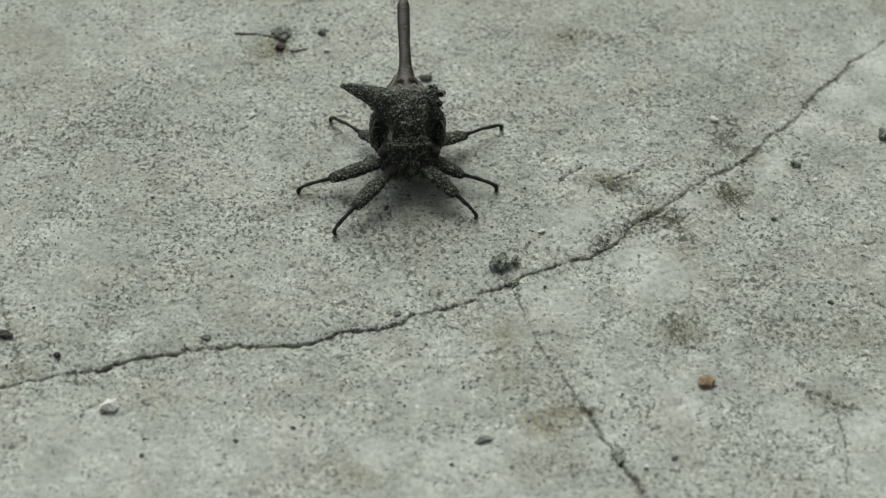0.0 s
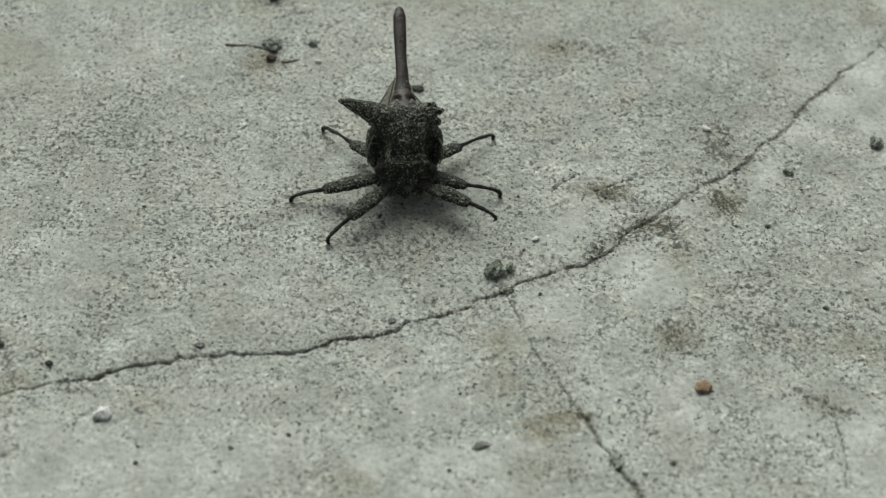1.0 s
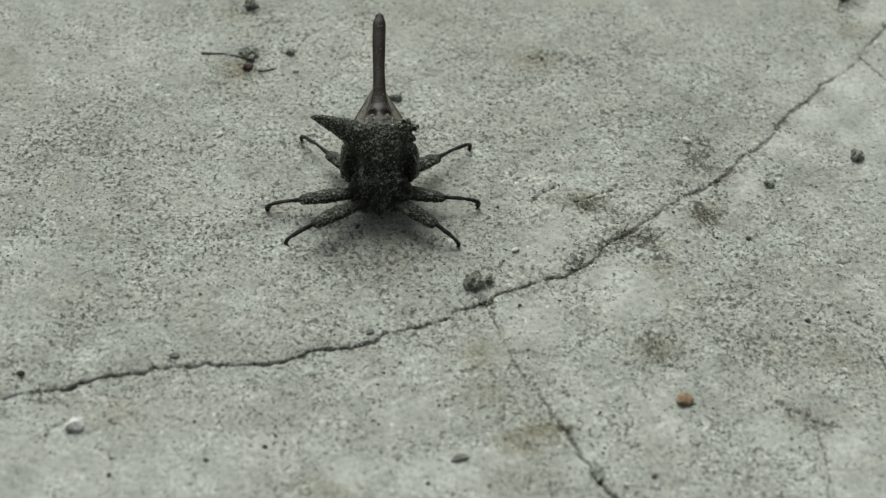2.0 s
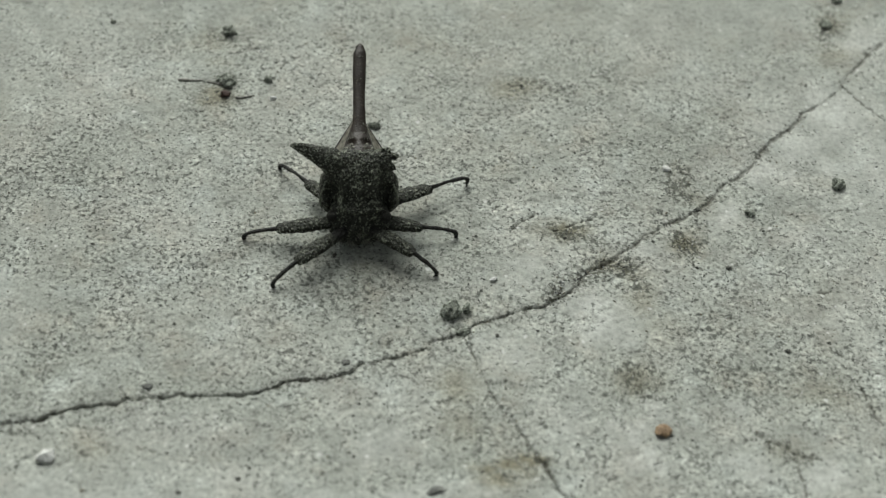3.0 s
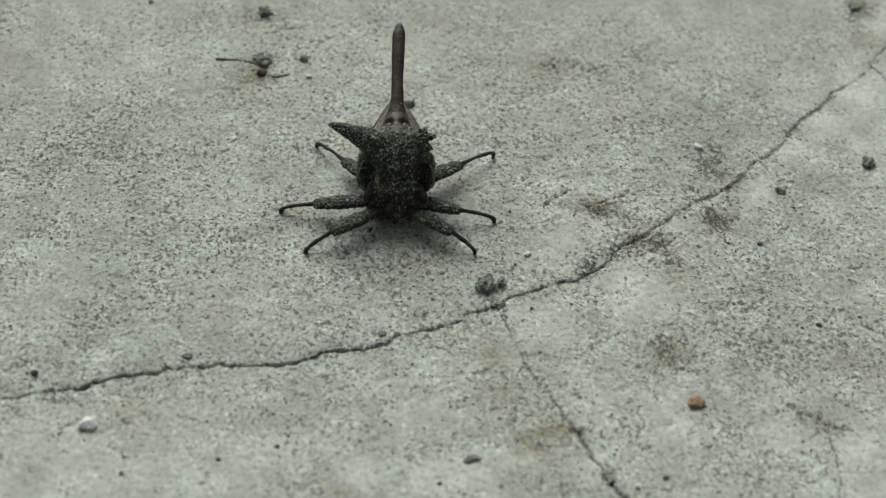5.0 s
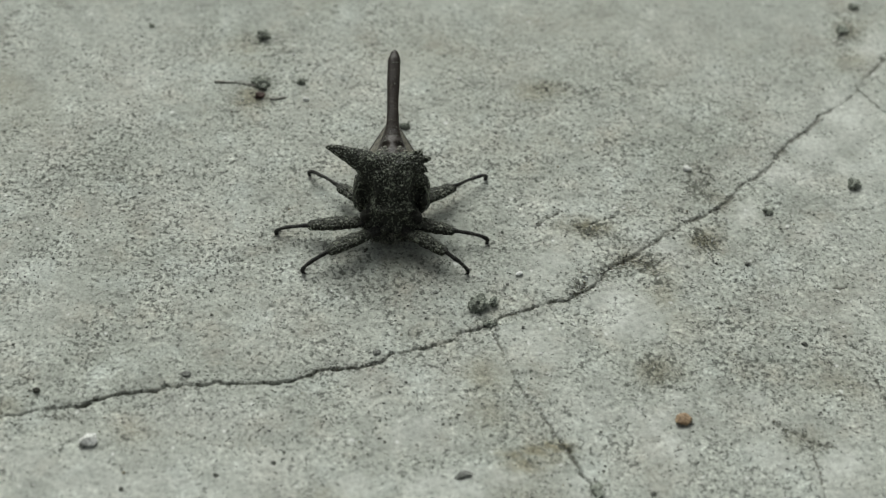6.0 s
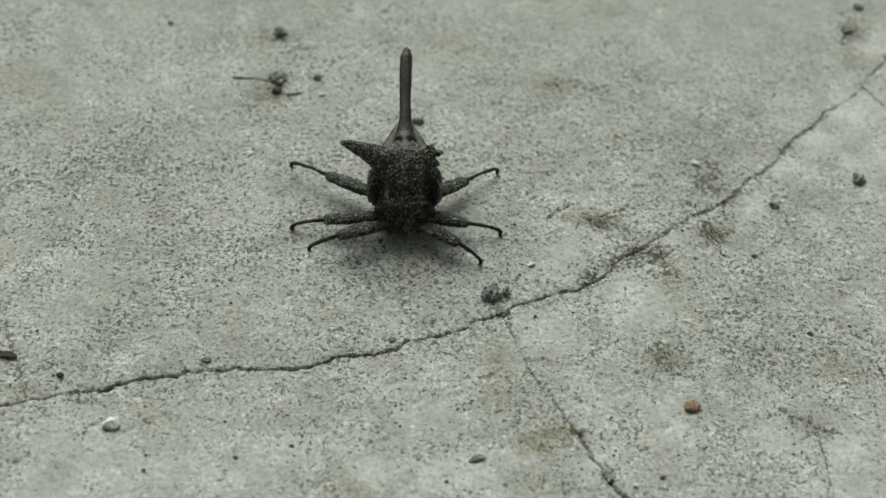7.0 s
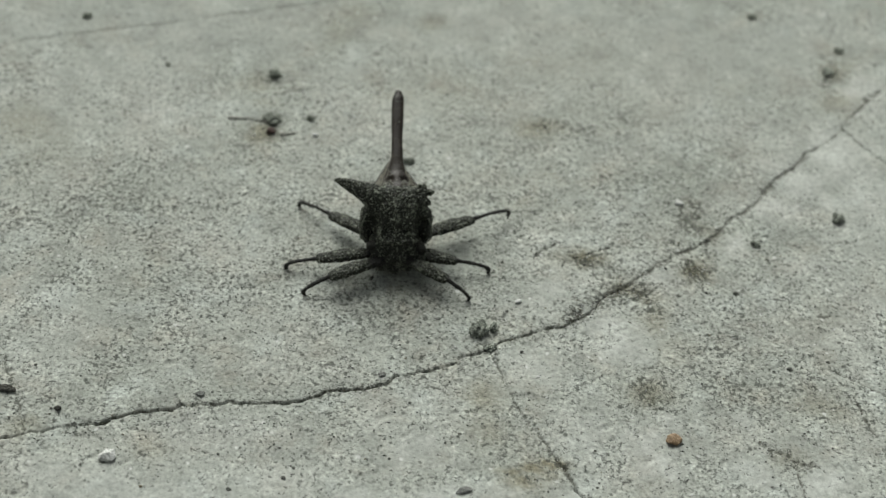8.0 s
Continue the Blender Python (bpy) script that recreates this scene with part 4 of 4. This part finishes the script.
crumb("pebble", -4.3, 67.9, (0.30, 0.24, 0.11), GREY_STONE, "small grey grain just above the crack", "stone", 2, 0, 0.3, 19, "dark grains")
crumb("pebble", -12.4, 94.15, (0.28, 0.3, 0.22), GREY_SOIL, "grey grain on the concrete", "stone", 5, 0, 0.5, 20, "dark grains")
crumb("soil_clump", 10.5, 57.95, (0.36, 0.6, 0.12), GREY_SOIL, "dark soil packed in the branching crack", "soil", 4, 30, 0.3, 21)
stone("stone_chip", 17.35, 87.4, (0.55, 0.32, 0.14), CHALK, "pale flat flake of concrete", 0, 22)
crumb("bark_chip", -30.8, 64.0, (1.2, 0.30, 0.2), DARK_SOIL, "dark splinter of bark lying on concrete", "bark", 3, 12, 0.3, 23)
crumb("pebble", -4.0, 89.8, (0.40, 0.26, 0.18), GREY_SOIL, "dark crumb on the concrete behind the insect", "stone", 6, 20, 0.8, 30, "dark grains")
crumb("pebble", -33.1, 105.3, (0.42, 0.38, 0.22), GREY_SOIL, "dark grain near a far crack", "stone", 2, 0, 0.3, 24, "dark grains")
crumb("pebble", -25.1, 99.65, (0.22, 0.20, 0.12), GREY_SOIL, "small dark grain on the concrete", "stone", 3, 0, 0.5, 25, "dark grains")
crumb("pebble", 32.2, 107.9, (0.45, 0.4, 0.2), GREY_SOIL, "dark grain near a stained hollow", "stone", 2, 0, 0.3, 26, "dark grains")
crumb("soil_clump", 31.0, 104.8, (0.5, 0.5, 0.2), GREY_SOIL, "dark soil in a stained hollow", "soil", 4, 0, 0.3, 27)
crumb("pebble", -5.85, 77.0, (0.10, 0.26, 0.1), DARK_SOIL, "tiny black splinter under the insect", "stone", 1, -20, 0.2, 28, "dark grains")
crumb("pebble", 24.9, 111.8, (0.38, 0.36, 0.2), GREY_SOIL, "dark grain far off on the slab", "stone", 2, 0, 0.3, 29, "dark grains")


for i, (x, y, r) in enumerate([(24.8, 71.1, 0.24), (14.1, 58.0, 0.22), (-10.1, 58.3, 0.20), (-19.3, 55.6, 0.20), (-13.6, 57.1, 0.18), (3.8, 79.6, 0.17), (5.5, 70.9, 0.16), (-9.5, 59.2, 0.14), (0.5, 62.3, 0.14), (0.1, 56.4, 0.16), (21.4, 78.2, 0.22), (10.9, 59.5, 0.14), (-15.8, 70.1, 0.14), (-22.4, 76.6, 0.15), (-28.8, 83.3, 0.17), (24.1, 81.9, 0.14), (19.5, 83.6, 0.2), (-2.0, 75.6, 0.15), (-4.4, 78.2, 0.16), (4.3, 74.7, 0.13), (-7.1, 62.0, 0.13), (-3.2, 60.5, 0.13), (27.7, 72.1, 0.15), (10.8, 62.6, 0.14), (-14.7, 59.9, 0.12), (16.2, 80.2, 0.13), (-28.6, 66.4, 0.16)]):
    crumb("pebble", x, y, (r * (0.85 + 0.25 * math.sin(i * 2.1)), r * 0.72, r * 0.4), DARK_GRAIN, "tiny dark grain half sunk in the concrete", "stone", 4, 40 * i, 0.6, 41 + i, "dark grains")
for i, (x, y, r) in enumerate([(-11.8, 92.1, 0.30), (-13.4, 97.3, 0.2), (-16.6, 91.6, 0.2), (9.9, 75.9, 0.14)]):
    stone("pebble", x, y, (r, r * 0.75, r * 0.6), WHITE_STONE, "tiny bright white grain of quartz", 30 * i, 61 + i, group="white grains")


def stem(points, radii, label):
    b = bmesh.new()
    tube(b, *smooth_path([(x, y, height(x, y) + r * 0.3) for (x, y), r in zip(points, radii)], [r * 0.8 for r in radii]), seg=8)
    tagged(part("dry_stem", fused(b, 0.045, 1, [(0.3, 0.05), (0.12, 0.03)], points[0][0]), DRY_STEM), label, "stem", "dry stems")


stem([(-19.1, 93.5), (-18.2, 93.55), (-17.3, 93.6)], [0.15, 0.12, 0.10], "short dry dark stem on concrete")
stem([(-17.0, 93.5), (-16.4, 93.45), (-15.8, 93.3)], [0.09, 0.14, 0.16], "dry dark stem stuck in soil")
stem([(-14.6, 92.0), (-14.1, 92.0), (-13.2, 92.35)], [0.15, 0.12, 0.07], "thin curled dry stem beside soil")


# ---- what moves: the insect shifts and rocks, and feels about with its feet ----
BODY = [
    (0.0, -4.69, 80.99, 0.16, -9.78, 0.91, 7.13),
    (0.5, -4.71, 80.66, 0.10, -6.33, 4.06, 8.32),
    (1.0, -4.56, 80.53, 0.05, -4.81, 3.85, 8.16),
    (1.2, -4.65, 80.34, 0.10, -2.16, 2.52, 7.50),
    (2.3, -4.57, 80.23, -0.03, 1.69, 0.00, 4.76),
    (2.5, -4.51, 80.27, -0.08, 1.23, 0.56, 5.66),
    (3.0, -4.48, 80.18, -0.09, -0.50, 0.43, 4.85),
    (3.5, -4.50, 80.09, -0.05, 0.23, 0.41, 4.95),
    (4.0, -4.42, 79.99, -0.11, 2.71, 2.77, 6.56),
    (4.5, -4.36, 79.95, -0.12, 2.77, 0.49, 4.39),
    (5.8, -4.33, 79.88, -0.12, -1.22, -0.22, 3.37),
    (6.0, -4.32, 79.85, -0.13, -0.37, 0.56, 4.17),
    (6.5, -4.36, 79.74, -0.14, -0.09, -0.52, 3.53),
    (7.0, -4.38, 79.69, -0.15, -0.43, -0.56, 4.22),
    (7.5, -4.38, 79.85, -0.15, -0.61, 1.07, 4.73),
    (8.0, -4.44, 79.72, -0.16, -1.21, 2.24, 5.49),
]
# for each leg: seconds and the foot's place on the slab, in millimetres
FEET = [
    [(0, -9.25, 74.4, 0), (1.0, -9.25, 74.35, 0), (1.1, -9.9, 74.4, 0.6), (1.2, -10.45, 74.6, 0.6), (1.7, -10.5, 74.5, 0.5), (2.3, -10.4, 74.6, 0.6), (2.4, -10.2, 74.2, 0.5), (2.5, -9.65, 73.75, 0), (3.5, -9.8, 74.0, 0),
     (4.4, -9.9, 74.3, 0), (4.6, -10.5, 74.7, 0.3), (4.7, -10.1, 74.5, 0), (6.8, -10.05, 74.6, 0), (7.0, -10.85, 75.0, 0.7), (7.3, -10.9, 75.1, 0.6), (7.4, -10.6, 75.1, 0.3), (7.5, -10.4, 75.2, 0), (8, -10.7, 74.95, 0)],
    [(0, -12.2, 77.95, 0), (4.7, -12.2, 78.05, 0), (6.8, -12.4, 78.0, 0), (7.0, -12.4, 77.6, 0), (7.5, -12.2, 77.35, 0), (8, -12.3, 77.4, 0)],
    [(0, -10.7, 84.95, 0), (4.7, -10.4, 84.9, 0), (5.8, -10.65, 84.1, 0), (6.8, -10.6, 84.0, 0), (6.9, -13.0, 83.4, 0.6), (7.0, -13.15, 83.4, 0.6), (7.1, -12.5, 83.8, 0.3), (7.2, -12.15, 83.95, 0), (8, -12.1, 84.0, 0)],
    [(0, 0.5, 76.6, 0), (0.8, 0.5, 76.4, 0), (0.9, 1.6, 76.4, 0.6), (1.0, 2.25, 76.7, 0.7), (1.1, 1.7, 76.0, 0.3), (1.2, 1.25, 75.9, 0), (3.5, 1.2, 75.8, 0), (4.5, 1.5, 75.45, 0), (8, 1.45, 75.55, 0)],
    [(0, 1.8, 79.3, 0), (0.3, 1.8, 79.3, 0), (0.5, 2.5, 79.4, 0.3), (0.6, 3.2, 79.1, 0.6), (0.7, 3.0, 79.2, 0.4), (0.8, 2.5, 79.6, 0), (3.7, 2.4, 79.5, 0), (3.8, 3.7, 78.6, 0.5), (3.9, 3.8, 78.6, 0.5), (4.0, 3.0, 78.8, 0.1),
     (4.2, 2.7, 78.6, 0), (8, 2.8, 78.5, 0)],
    [(0, 1.85, 85.15, 0), (2.6, 1.65, 85.1, 0), (2.7, 2.6, 84.6, 0.3), (2.8, 4.0, 84.2, 0.8), (2.9, 4.0, 84.2, 0.8), (3.0, 3.0, 84.5, 0.3), (3.1, 2.6, 84.9, 0), (3.5, 2.5, 84.9, 0), (7.8, 2.3, 84.85, 0), (7.9, 3.3, 84.4, 0.4),
     (8, 4.1, 84.15, 0.6)],
]


def between(rows, t):
    """The row of numbers at t seconds, on a smooth line through the rows."""
    for a, b in zip(rows, rows[1:]):
        if a[0] <= t <= b[0]:
            k = (t - a[0]) / (b[0] - a[0])
            k = k * k * (3 - 2 * k)
            return [p + (q - p) * k for p, q in zip(a[1:], b[1:])]
    return list(rows[-1][1:])


def axes(origin, forward, up):
    x = forward.normalized()
    y = up.cross(x).normalized()
    z = x.cross(y)
    m = Matrix((x, y, z)).transposed().to_4x4()
    m.translation = origin
    return m


def motions():
    body = [(t, mm(*row)) for t, *row in BODY]
    walk(BUG, body)
    for (limb, tarsus), (hip, length, foot), steps, knee_up in zip(LEGS, HIPS, FEET, (1.1, 0.9, 0.95, 1.1, 0.9, 0.95)):
        times = sorted({t for t, *_ in BODY} | {s[0] for s in steps})
        limb_rows, tarsus_rows = [], []
        for t in times:
            m = mm(*between(BODY, t))
            x, y, z = between(steps, t)
            toe = Vector((x, y - 0.05, z + 0.08)) * MM
            root = m @ (Vector(hip) * MM)
            way = root - toe
            way.z = 0
            way.normalize()
            rise = min(0.8, max(0.15, (knee_up - 0.5 * z) / foot))
            knee = toe + (way * math.sqrt(1 - rise * rise) + Vector((0, 0, rise))) * foot * MM
            line = (knee - root).normalized()
            here = axes(knee - line * length * MM, line, Vector((0, 0, 1)))
            foot_pose = axes(knee, toe - knee, Vector((0, 0, 1)))
            limb_rows.append((t, m.inverted() @ here))
            tarsus_rows.append((t, here.inverted() @ foot_pose))
        walk(limb, limb_rows)
        walk(tarsus, tarsus_rows)


motions()
